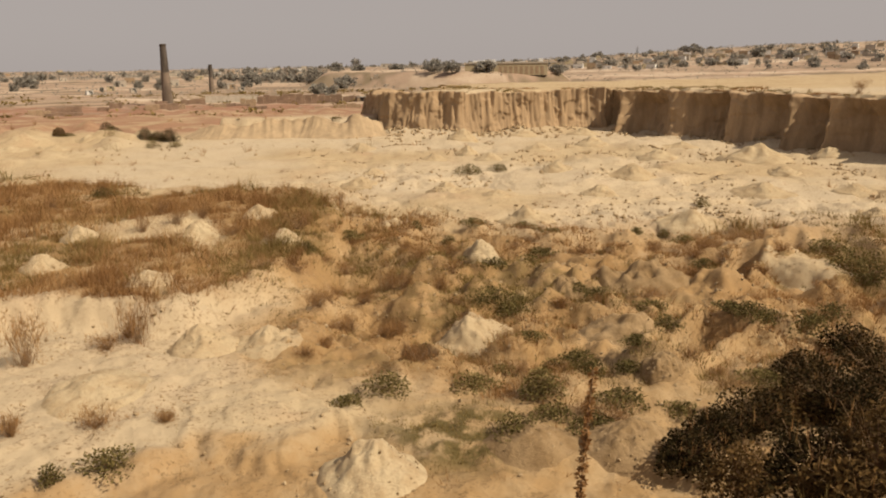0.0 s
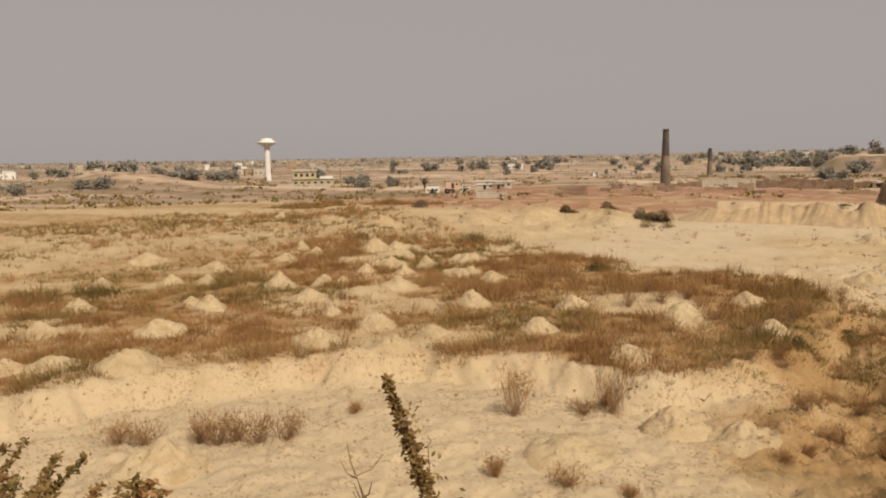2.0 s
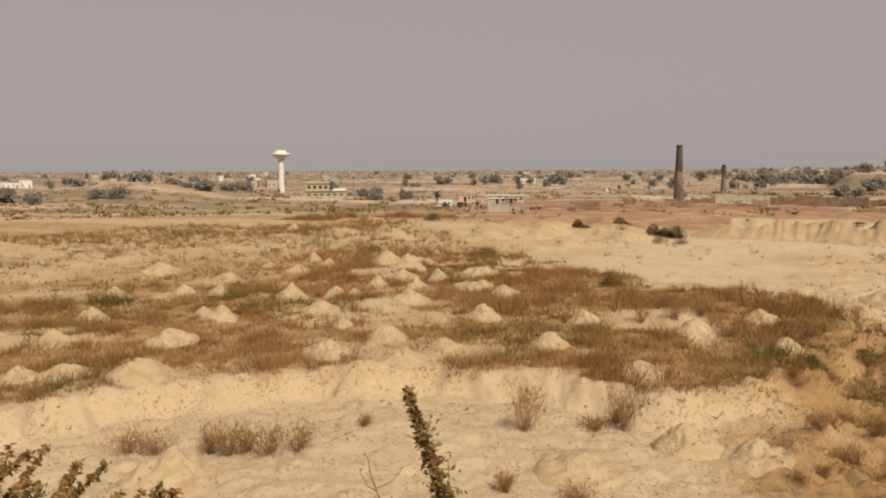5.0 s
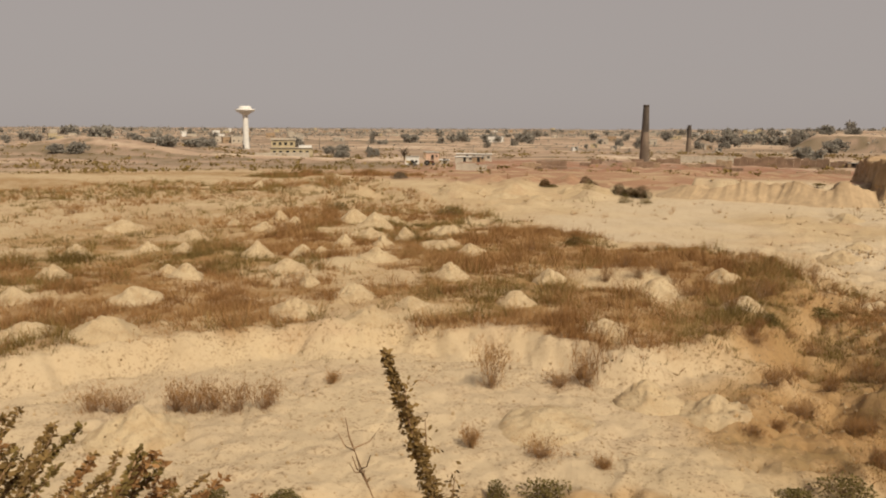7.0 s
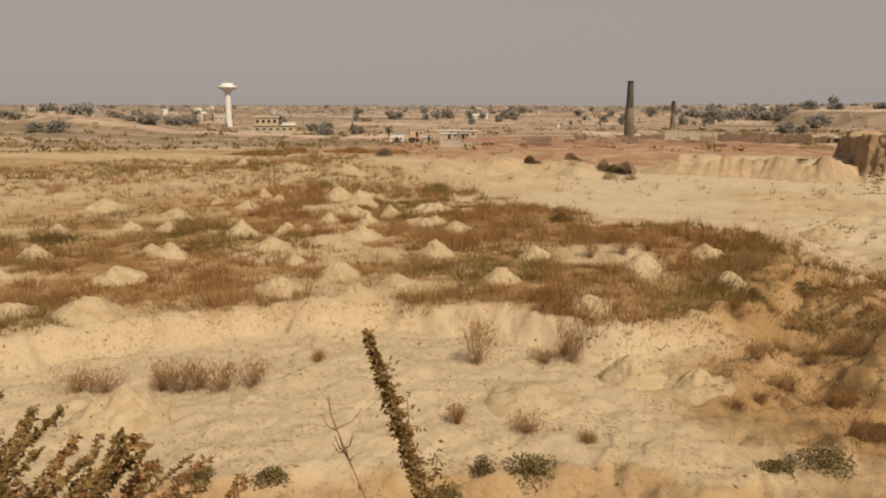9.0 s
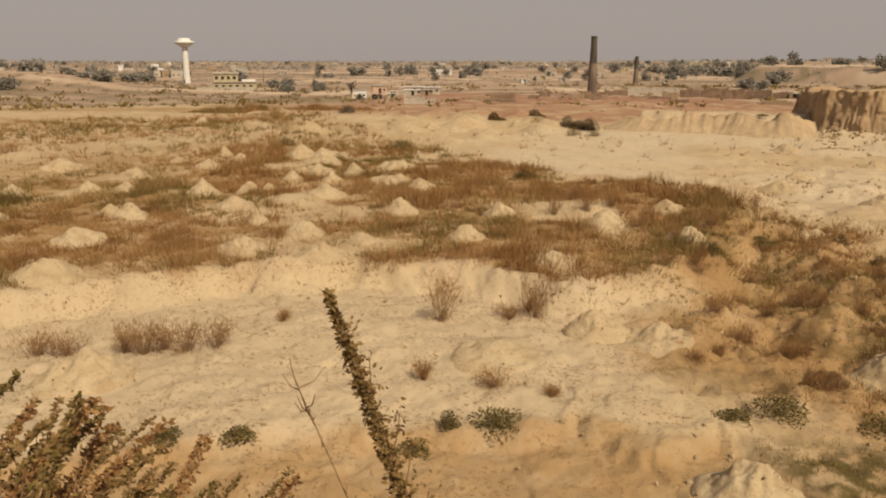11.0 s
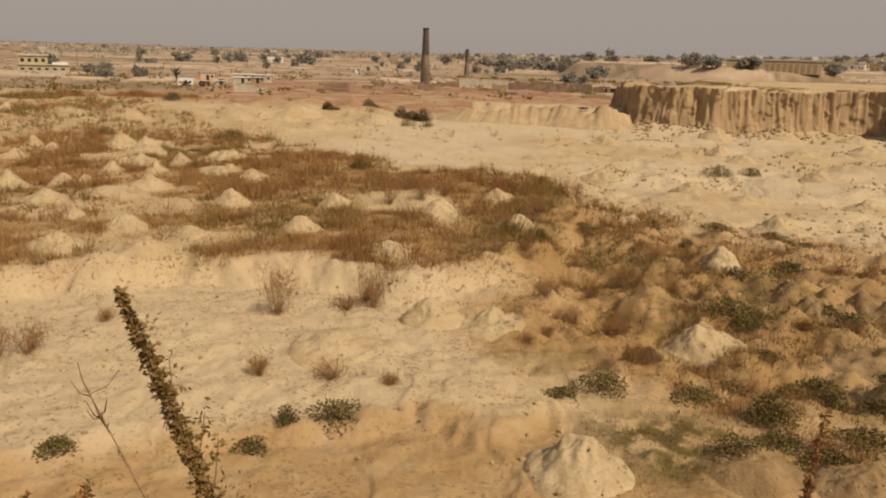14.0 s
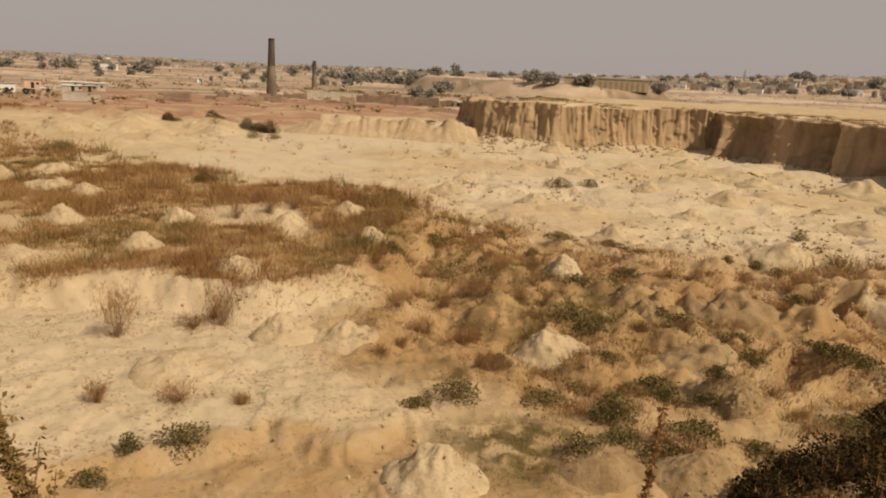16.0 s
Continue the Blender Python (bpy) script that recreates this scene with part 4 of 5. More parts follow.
def long_depot(x, y):
    ob = base("long_depot", x, y, float(height(x, y)) - 1.6, -math.degrees(math.atan2(x, y)))
    part("wall", box_mesh("wall", -23, -6, 0, 23, 6, 6.4, M_YELLOW, 0.05), ob, "tan rendered long wall")
    part("roof_band", box_mesh("roof_band", -23.4, -6.4, 6.404, 23.4, 6.2, 7.3, M_WALL, 0.05), ob, "pale roof band")
    for k in range(9):
        part("bay", box_mesh("bay", -4 + k * 2.9, -6.1, 0.6, -2.2 + k * 2.9, -5.8, 5.0, M_MUD, 0.03), ob, "brown shuttered bay")
    for cx, w, h in ((-14, 4.5, 1.0), (-9, 3.0, 1.4), (19.5, 1.2, 1.7)):
        part("roof_room", box_mesh("roof_room", cx - w, -3, 7.304, cx + w, 3, 7.304 + h, M_WHITE, 0.04), ob, "white rooftop room")
    return tagged(ob, "long tan depot with a pale roof on the far terrace", "building")


def tractor(x, y):
    ob = base("tractor", x, y, float(height(x, y)), -50)
    part("body", box_mesh("body", -0.35, -0.2, 0.65, 0.35, 1.7, 1.35, M_RED, 0.08), ob, "faded red bonnet")
    part("axle_block", box_mesh("axle_block", -0.5, -0.8, 0.5, 0.5, 0.0, 1.0, M_STEEL, 0.05), ob)
    part("seat", box_mesh("seat", -0.25, -0.75, 1.05, 0.25, -0.3, 1.45, M_TYRE, 0.05), ob)
    part("exhaust", lathe("exhaust", [(0.04, 1.3), (0.04, 2.0), (0.03, 2.0)], M_STEEL, 8), ob)
    for sx in (-1, 1):
        for wy, rad, wide in ((-0.45, 0.72, 0.34), (1.35, 0.4, 0.2)):
            w = lathe("wheel", [(rad * 0.5, -wide / 2), (rad * 0.95, -wide / 2), (rad, -wide / 4), (rad, wide / 4), (rad * 0.95, wide / 2), (rad * 0.5, wide / 2), (rad * 0.45, 0), (rad * 0.5, -wide / 2)], M_TYRE, 20)
            tyre = part("wheel", w, ob, "black rubber tyre", pose(sx * 0.72, wy, rad, 0, 90, 0))
            part("rim", lathe("rim", [(0.02, -0.05), (rad * 0.46, -0.06), (rad * 0.46, 0.06), (0.02, 0.05)], M_STEEL, 16), tyre)
    return tagged(ob, "old red tractor parked on the track by the huts", "tractor")


def parked_car(x, y):
    ob = base("car", x, y, float(height(x, y)), 60)
    part("body", box_mesh("body", -0.8, -1.9, 0.35, 0.8, 1.9, 0.95, M_STEEL, 0.18), ob, "dark painted body")
    part("cabin", box_mesh("cabin", -0.7, -1.2, 0.93, 0.7, 0.7, 1.5, M_DARKHOLE, 0.2), ob, "dark glazed cabin")
    for sx in (-1, 1):
        for wy in (-1.2, 1.2):
            w = lathe("wheel", [(0.15, -0.1), (0.31, -0.1), (0.33, 0), (0.31, 0.1), (0.15, 0.1), (0.15, -0.1)], M_TYRE, 16)
            part("wheel", w, ob, "black tyre", pose(sx * 0.75, wy, 0.33, 0, 90, 0))
    return tagged(ob, "dark car parked beside a white hut", "car")


def mast(x, y, tall, label, lattice_work=False):
    ob = base("mast", x, y, float(height(x, y)) - 0.3)
    if lattice_work:
        paths, w = [], tall * 0.07
        for sx, sy in ((1, 1), (1, -1), (-1, -1), (-1, 1)):
            paths.append([(sx * w, sy * w, 0), (sx * w * 0.4, sy * w * 0.4, tall * 0.6), (0, 0, tall)])
        for k in range(7):
            z, q = tall * k / 8, w * (1 - k / 8)
            paths += [[(-q, -q, z), (q, -q, z + tall / 8)], [(q, -q, z), (-q, -q, z + tall / 8)]]
        for z in (0.7, 0.82):
            paths.append([(-tall * 0.12, 0, tall * z), (0, 0, tall * z + 0.3), (tall * 0.12, 0, tall * z)])
        v, f = stems(paths, 0.14, 0.12, 4)
    else:
        v, f = stems([[(0, 0, 0), (0, 0, tall)], [(-0.9, 0, tall * 0.93), (0.9, 0, tall * 0.93)]], 0.16, 0.11, 8)
    part("pole", mesh_of("pole", v, f, M_STEEL), ob)
    return tagged(ob, label, "mast")


def pole_heap(x, y):
    rng = np.random.default_rng(4)
    ob = base("brushwood_heap", x, y, float(height(x, y)))
    paths = []
    for k in range(60):
        a, r = rng.uniform(0, 2 * np.pi), rng.uniform(0.2, 1.9)
        c = (r * math.cos(a), r * math.sin(a), 0.1)
        b = rng.uniform(0, 2 * np.pi)
        paths.append([c, (c[0] * 0.4 + 0.5 * math.cos(b), c[1] * 0.4 + 0.5 * math.sin(b), rng.uniform(0.6, 1.5))])
    v, f = stems(paths, 0.05, 0.03, 5)
    part("brush", mesh_of("brush", v, f, M_BARK), ob)
    return tagged(ob, "loose heap of cut brushwood by the track", "brushwood")


def bare_tree(x, y, h):
    rng = np.random.default_rng(6)
    ob = base("bare_tree", x, y, float(height(x, y)) - 0.2)
    paths = [[(0, 0, 0), (0.1, 0, 0.45 * h), (0.0, 0.1, 0.7 * h)]]
    for _ in range(26):
        a, z = rng.uniform(0, 2 * np.pi), h * rng.uniform(0.3, 0.65)
        q = h * rng.uniform(0.2, 0.38)
        paths.append([(0.05, 0, z), (q * 0.5 * math.cos(a), q * 0.5 * math.sin(a), z + 0.22 * h), (q * math.cos(a + 0.3), q * math.sin(a + 0.3), z + 0.34 * h)])
    v, f = stems(paths, 0.13, 0.04, 5)
    part("limb_work", mesh_of("limb_work", v, f, M_BARK), ob)
    return tagged(ob, "leafless thorny tree beside the white hut", "tree")


for spot in (
    (-962.3, 600.5, 13.36, 10.56), (-750.8, 504.6, 14.93, 8.97), (-307.7, 195.6, 5.26, 5.16), (-316.9, 192.0, 4.82, 4.11), (-549.7, 296.8, 3.99, 8.71), (-296.6, 153.3, 3.8, 5.8),
    (-346.7, 168.3, 5.98, 6.97), (-301.9, 235.3, 5.19, 4.94), (-303.4, 251.3, 5.39, 3.22), (-390.5, 336.0, 6.37, 5.86), (-319.4, 239.1, 3.24, 2.52), (-585.3, 537.3, 5.52, 5.89),
    (-350.8, 372.3, 6.45, 6.17), (-239.1, 284.2, 4.19, 5.44), (-216.7, 279.0, 2.26, 4.92), (-231.4, 293.6, 1.86, 4.95), (-379.9, 536.6, 6.98, 7.71), (-350.1, 536.3, 3.19, 5.39),
    (-364.5, 594.4, 7.87, 9.53), (-348.0, 613.2, 8.91, 7.67), (-322.9, 629.2, 8.4, 9.49), (-450.4, 836.8, 4.02, 6.64), (-229.5, 744.9, 6.28, 10.26), (-313.9, 1104.6, 5.37, 12.51),
):
    far_tree(*spot)
for spot in (
    (-191.0, 732.9, 7.5, 8.12), (-149.4, 637.3, 6.42, 8.91), (-126.3, 603.5, 7.17, 9.07), (-90.7, 584.2, 6.7, 11.84), (-104.3, 593.3, 6.9, 8.12), (-248.3, 284.7, 3.73, 4.59),
    (-278.1, 548.3, 6.95, 9.14), (-166.8, 724.4, 7.17, 8.03), (-148.7, 710.6, 7.04, 8.44), (-88.6, 563.5, 6.37, 13.26), (-112.9, 621.6, 6.59, 7.77), (-79.9, 557.7, 4.74, 11.26),
    (-4.7, 455.2, 7.06, 7.75), (6.3, 446.5, 5.68, 7.01), (-48.4, 1402.9, 8.97, 11.18), (25.2, 449.7, 6.98, -0.52), (67.6, 460.3, 6.5, -0.11), (290.6, 1490.4, 12.68, 11.43),
    (226.8, 985.5, 6.99, 15.78), (320.5, 1150.2, 11.4, 11.38), (474.5, 1533.3, 21.62, 18.46), (468.5, 1191.7, 15.13, 17.59), (305.3, 912.1, 9.67, 11.92), (453.4, 1050.6, 11.13, 10.64),
):
    far_tree(*spot)
for spot in (
    (567.8, 1183.4, 15.01, 12.76), (401.5, 872.7, 8.63, 7.84), (320.0, 882.6, 9.98, 7.92), (215.7, 1030.8, 10.22, 9.34), (201.9, 1157.8, 9.85, 12.31), (232.5, 900.7, 8.93, 8.52),
    (479.4, 956.3, 9.45, 8.72), (265.3, 884.6, 7.52, 7.93), (-52.8, 443.4, 7.8, 5.79), (-48.5, 336.3, 6.61, 4.23), (-940.7, 591.2, 11.28, 11.07), (-809.2, 544.9, 13.78, 7.98),
    (-604.4, 441.7, 5.9, 5.74), (-301.3, 235.9, 6.32, 4.42), (-398.0, 338.9, 8.76, 5.75), (-401.8, 423.0, 6.46, 6.15), (-228.0, 269.6, 4.44, 4.93), (-211.1, 269.2, 1.93, 5.59),
    (-404.1, 572.8, 6.94, 7.98), (-340.3, 524.3, 2.67, 6.83), (-367.6, 598.1, 6.47, 9.67), (-344.0, 611.7, 6.95, 8.59), (-323.9, 631.9, 7.51, 8.88), (-185.6, 442.7, 1.69, 3.26),
):
    far_tree(*spot)
for spot in (
    (-259.0, 828.4, 5.96, 10.89), (-137.3, 635.9, 6.93, 9.12), (-117.9, 620.4, 6.25, 8.71), (-81.6, 525.0, 5.53, 12.91), (-76.6, 593.6, 7.68, 1.33), (-55.2, 552.3, 6.33, 2.06),
    (-171.0, 685.8, 5.72, 6.45),
):
    far_tree(*spot)

for spot in (
    (500.9, 1517.1, 5.39, 7.9), (519.8, 1466.0, 6.25, 6.69), (494.9, 1330.1, 6.61, 6.99), (474.0, 1234.3, 4.38, 5.65), (671.1, 1271.1, 7.2, 10.08), (-295.4, 1392.4, 4.95, 5.44),
    (-283.2, 1404.4, 4.0, 5.4), (-201.2, 1157.4, 3.29, 4.63), (-185.4, 818.0, 2.33, 3.27), (440.0, 1053.5, 4.49, 5.38), (440.1, 972.6, 3.45, 5.15), (440.2, 1489.0, 5.29, 6.79),
    (356.6, 1312.8, 3.74, 6.11), (286.3, 1284.2, 4.57, 4.99), (211.5, 1083.0, 3.09, 4.24), (-119.7, 464.7, 1.65, 3.12), (-111.1, 450.8, 1.6, 2.41), (-28.7, 291.3, 1.45, 2.32),
    (-25.4, 288.2, 0.82, 1.93), (608.7, 1233.3, 4.37, 6.22), (376.8, 932.3, 3.31, 3.62), (292.8, 912.7, 2.6, 3.63), (-95.0, 620.2, 1.77, 0.97), (-73.4, 585.3, 1.67, 0.33),
):
    far_house(*spot)
for spot in (
    (-609.3, 300.5, 6.8, 4.03), (-945.3, 827.6, 5.23, 5.73), (-1029.9, 836.7, 4.56, 4.3), (-1046.0, 941.1, 3.92, 5.6), (-1116.7, 830.9, 3.78, 4.49), (-974.1, 1227.7, 4.46, 5.41),
    (-985.1, 1316.8, 4.69, 5.72), (-1293.4, 2758.5, 8.53, 12.44), (-191.9, 470.5, 2.11, 2.7), (-123.0, 472.6, 1.94, 3.19), (-184.4, 854.7, 2.85, 3.31), (-967.8, 1103.0, 4.16, 4.96),
    (-1178.5, 1724.0, 5.95, 5.76), (-164.6, 432.5, 1.59, 2.44), (-183.3, 420.9, 1.6, 1.78),
):
    far_house(*spot)

for spot in (
    (-62.7, 261.9, 2.45, 3.24), (-58.9, 277.7, 4.33, 3.55), (-51.7, 280.7, 3.55, 3.78), (-46.2, 287.8, 4.39, 3.5), (-40.0, 292.4, 4.02, 3.24), (-32.3, 291.9, 3.19, 3.04),
    (-84.3, 299.5, 8.62, 2.71), (-78.8, 299.7, 3.04, 2.18), (-85.0, 276.3, 4.06, 2.55), (-77.1, 239.0, 1.07, 2.37),
):
    brick_stack(*spot)

yard_rows = random.Random(8)
for k in range(16):
    bearing, far = radians(yard_rows.uniform(-27, -5)), yard_rows.uniform(215, 285)
    brick_stack(far * math.sin(bearing), far * math.cos(bearing), yard_rows.uniform(1.6, 4.5), yard_rows.uniform(1.4, 2.4))

hut(-165.1, 234.6, 2.4, 3.4, M_WHITE, "whitewashed hut with a dark doorway by the track")
hut(-168.9, 253.4, 2.5, 2.9, plain("pink_wash", (0.55, 0.38, 0.29), 1.0, 0.2), "pink-washed hut with a timber lean-to", True)
hut(-150.0, 246.0, 3.4, 2.3, M_WALL, "low pale shed with a patched roof", False, M_WHITE)
hut(-144.5, 250.0, 3.0, 2.7, M_WALL, "pale shed with a white sheet roof", False, M_WHITE)
hut(-152.6, 236.5, 1.8, 1.6, M_WALL, "low pale store with a white roof", False, M_WHITE)
hut(-141.0, 240.5, 2.2, 2.0, M_MUD, "small mud-walled shed beside the track")
hut(-176.5, 262.0, 2.0, 2.4, M_MUD, "mud-brick shed behind the huts")
hut(-160.0, 264.3, 4.2, 2.5, M_WALL, "long low hut with a pale roof", False, M_WHITE)
# the village on the rise and the settlements of the plain
scatter = random.Random(5)
for k in range(230):
    side = k % 3
    bearing = radians(scatter.uniform(4, 33) if side == 0 else scatter.uniform(-70, -25) if side == 1 else scatter.uniform(-25, 6))
    far = scatter.uniform(760, 1900) if side == 0 else scatter.uniform(480, 1900)
    far_tree(far * math.sin(bearing), far * math.cos(bearing), scatter.uniform(2.5, 6.5) * (1.3 if far > 1000 else 1), scatter.uniform(4, 9) * (1.2 if far > 1000 else 1))
for k in range(270):
    side = k % 3
    bearing = radians(scatter.uniform(8, 32) if side < 2 else scatter.uniform(-70, 6))
    far = scatter.uniform(900, 1700) if side < 2 else scatter.uniform(600, 1800)
    far_house(far * math.sin(bearing), far * math.cos(bearing), scatter.uniform(2.5, 6), scatter.uniform(3, 7), far < 1000)
long_depot(37.0, 458.0)
long_wall(-77.0, 297.0, 9.5, 2.6, M_WALL, "long pale drying wall behind the kiln")
long_wall(-98.4, 166.0, 3.0, 1.5, M_WALL, "short pale washed wall above the quarry")
long_wall(-104.5, 172.0, 2.6, 1.9, M_WALL, "broken pale wall beside the track")
long_wall(-238.3, 244.0, 11.2, 2.6, M_WALL, "long pale compound wall round the yellow house")
country_house(-244.0, 254.0)
tractor(-128.8, 191.1)
parked_car(-160.4, 228.2)
mast(-300.8, 337.3, 10.0, "thin grey utility pole on the plain")
mast(273.7, 1132.0, 24.0, "distant lattice power pylon", True)
bare_tree(-174.1, 242.0, 6.5)
pole_heap(-86.9, 119.3)
kiln_chimney("kiln_chimney", -122.1, 431.0, 15.0, 1.5, 0.9, "distant smaller brick kiln chimney among trees")


# ---- plants ----
def dry_shrub(x, y, r, h):
    seed = seeded(x, y)
    rng = np.random.default_rng(seed)
    h = min(max(h, 0.25), 3.0)
    ob = base("dry_shrub", x, y, float(height(x, y)))
    paths = arching(rng, r, h, 36)
    v, f = stems(paths, 0.009, 0.004)
    part("woody_growth", mesh_of("woody_growth", v, f, M_TWIG), ob, "thin brown stalks")
    tips = [(p[k] if u > 1 else None) for p in paths for k, u in ((2, 2), (3, 2))]
    pts = np.repeat(np.array(tips), 4, 0) + rng.normal(0, 0.13 * r + 0.02, (len(tips) * 4, 3))
    bv, bf = blades(pts - [0, 0, 0.06], 0.16 + 0.1 * h, 0.008 + 0.006 * h, 2, 0.03, seed + 1)
    part("dry_spray", mesh_of("dry_spray", bv, bf, M_DRY, False), ob, "brown dried sprays")["kind"] = "stuff"
    low = rng.normal(0, 0.33 * r, (14, 3)) * [1, 1, 0]
    bv, bf = blades(low, 0.42 * h, 0.012, 5, 0.12 * r, seed + 2, 1.0)
    part("undergrowth", mesh_of("undergrowth", bv, bf, M_DRY, False), ob)
    tagged(ob, "dry brown twiggy shrub rooted in dusty clay", "shrub", "dry shrubs")


def green_plant(x, y, r, h):
    seed = seeded(x, y)
    rng = np.random.default_rng(seed)
    h = min(max(h, 0.2), 2.2)
    ob = base("green_plant", x, y, float(height(x, y)))
    paths = arching(rng, r, h, 16)
    v, f = stems(paths, 0.010, 0.004)
    part("woody_growth", mesh_of("woody_growth", v, f, M_TWIG), ob)
    n = int(450 + 450 * min(r, 2))
    a, q = rng.uniform(0, 2 * np.pi, n), rng.uniform(0, 1, n) ** 0.7
    lumps = 1 + 0.35 * np.sin(3 * a + seed) * rng.uniform(0.3, 1, n)
    pts = np.stack([q * r * lumps * np.cos(a), q * r * lumps * np.sin(a), h * rng.uniform(0.05, 0.95, n) * np.sqrt(np.clip(1.05 - q * q, 0.05, 1))], 1)
    lv, lf = leaves(pts, 0.06 + 0.05 * min(r, 1.6), seed + 3)
    part("foliage", mesh_of("foliage", lv, lf, M_GREEN, False), ob, "dark green leaves")
    tagged(ob, "low dark green leafy plant on dry clay", "plant", "green plants")


def thicket(x, y, r, h, label="dense dark thicket with rusty dry tips on the slope"):
    seed = seeded(x, y)
    rng = np.random.default_rng(seed)
    h = min(max(h, 0.35), 1.9)
    ob = base("thicket", x, y, float(height(x, y)))
    paths = arching(rng, r, h, 60, 5)
    v, f = stems(paths, 0.014, 0.005)
    part("branchwork", mesh_of("branchwork", v, f, M_TWIG), ob, "thin reddish branches")
    n = int(1200 + 1900 * min(r, 1.3))
    a, q = rng.uniform(0, 2 * np.pi, n), np.sqrt(rng.uniform(0, 1, n))
    lumps = 1 + 0.25 * np.sin(4 * a + seed)
    pts = np.stack([q * r * lumps * np.cos(a), q * r * lumps * np.sin(a), h * rng.uniform(0.03, 1.0, n) * np.sqrt(np.clip(1.05 - q * q, 0.05, 1))], 1)
    lv, lf = leaves(pts, 0.105, seed + 3)
    part("foliage", mesh_of("foliage", lv, lf, M_RUST if seed % 3 == 0 else M_SHADE_DARK, False), ob, "brownish green leaves darkened to stand for shade")
    k = np.array([p[-1] for p in paths])
    bv, bf = blades(k[::2] + rng.normal(0, 0.12, (len(k[::2]), 3)) - [0, 0, 0.12], 0.35, 0.016, 2, 0.05, seed + 5)
    part("dry_growth", mesh_of("dry_growth", bv, bf, M_DRY, False), ob, "rusty dried tips")["kind"] = "stuff"
    tagged(ob, label, "bush", "dark thicket")


def tall_weed(points, label, leaf=0.018, thick=0.005, per_metre=1500, fat=0.036, material=None):
    """A single weed along a bent stem, clothed with small leaves and seed clusters towards its tip."""
    rng = np.random.default_rng(seeded(points[0][0] * 7, points[0][1] * 5))
    pts = [Vector(p) for p in points]
    ob = base("tall_weed", *pts[0])
    rel = [p - pts[0] for p in pts]
    fine = []
    for a, b in zip(rel, rel[1:]):
        steps = max(2, int((b - a).length / 0.03))
        for k in range(steps):
            fine.append(a.lerp(b, k / steps))
    fine.append(rel[-1])
    v, f = tube_points([tuple(p) for p in fine], np.linspace(thick, thick * 0.4, len(fine)), 6)
    shoots = []
    for k in range(len(fine) // 5, len(fine) - 6, 3):
        d = Vector(rng.normal(0, 1, 3)).normalized() * fat * rng.uniform(0.6, 1.5) * (1 - 0.5 * k / len(fine)) + Vector((0, 0, fat * 1.5))
        shoots.append([tuple(fine[k]), tuple(fine[k] + d * 0.6), tuple(fine[k] + d + Vector((0, 0, fat * 0.8)))])
    sv, sf = stems(shoots, thick * 0.4, thick * 0.2, 4)
    part("stem", mesh_of("stem", v + sv, f + [tuple(i + len(v) for i in q) for q in sf], M_TWIG), ob, "thin woody stem")
    length = sum((b - a).length for a, b in zip(fine, fine[1:]))
    n = int(length * per_metre)
    u = rng.uniform(0.0, 1.0, n) ** 0.85
    i = np.minimum((u * (len(fine) - 1)).astype(int), len(fine) - 2)
    w = u * (len(fine) - 1) - i
    arr = np.array([p[:] for p in fine])
    on = arr[i] * (1 - w[:, None]) + arr[i + 1] * w[:, None]
    clump = 0.5 + 0.6 * fbm(u * length * 9 + seeded(points[0][0], points[0][1]) % 50, u * 0, 0.5, 3, 3)
    size = fat * (1.75 - 1.58 * u) * (0.2 + 1.15 * clump)
    off = rng.normal(0, 1, (n, 3))
    off /= np.linalg.norm(off, axis=1, keepdims=True)
    side = np.concatenate([np.linspace(a, c, 9) for a, b, c in shoots])
    each = 6 if per_metre > 2000 else 2
    side = np.repeat(side, each, 0) + rng.normal(0, fat * 0.26, (len(side) * each, 3))
    on = np.concatenate([on + off * (size * rng.uniform(0.1, 1, n) ** 0.6)[:, None], side])
    lv, lf = leaves(on, leaf, 7)
    part("foliage", mesh_of("foliage", lv, lf, material or M_WEED, False), ob, "dry brown-green leaf clusters")
    return tagged(ob, label, "weed", "tall weeds")


def bare_twig(points, label):
    rng = np.random.default_rng(seeded(points[0][0] * 3, points[0][1]))
    pts = [Vector(p) for p in points]
    ob = base("bare_twig", *pts[0])
    rel = [p - pts[0] for p in pts]
    paths = [[tuple(p) for p in rel]]
    for k in range(12):
        u = rng.uniform(0.45, 1) * (len(rel) - 1.001)
        a = rel[int(u)].lerp(rel[int(u) + 1], u % 1)
        d = Vector(rng.normal(0, 0.022, 3)) + Vector((0, 0, 0.016))
        paths.append([tuple(a), tuple(a + d), tuple(a + d * 1.7 + Vector((0, 0, 0.02)))])
    v, f = stems(paths, 0.002, 0.0008, 4)
    part("twig", mesh_of("twig", v, f, M_TWIG), ob)
    return tagged(ob, label, "twig")


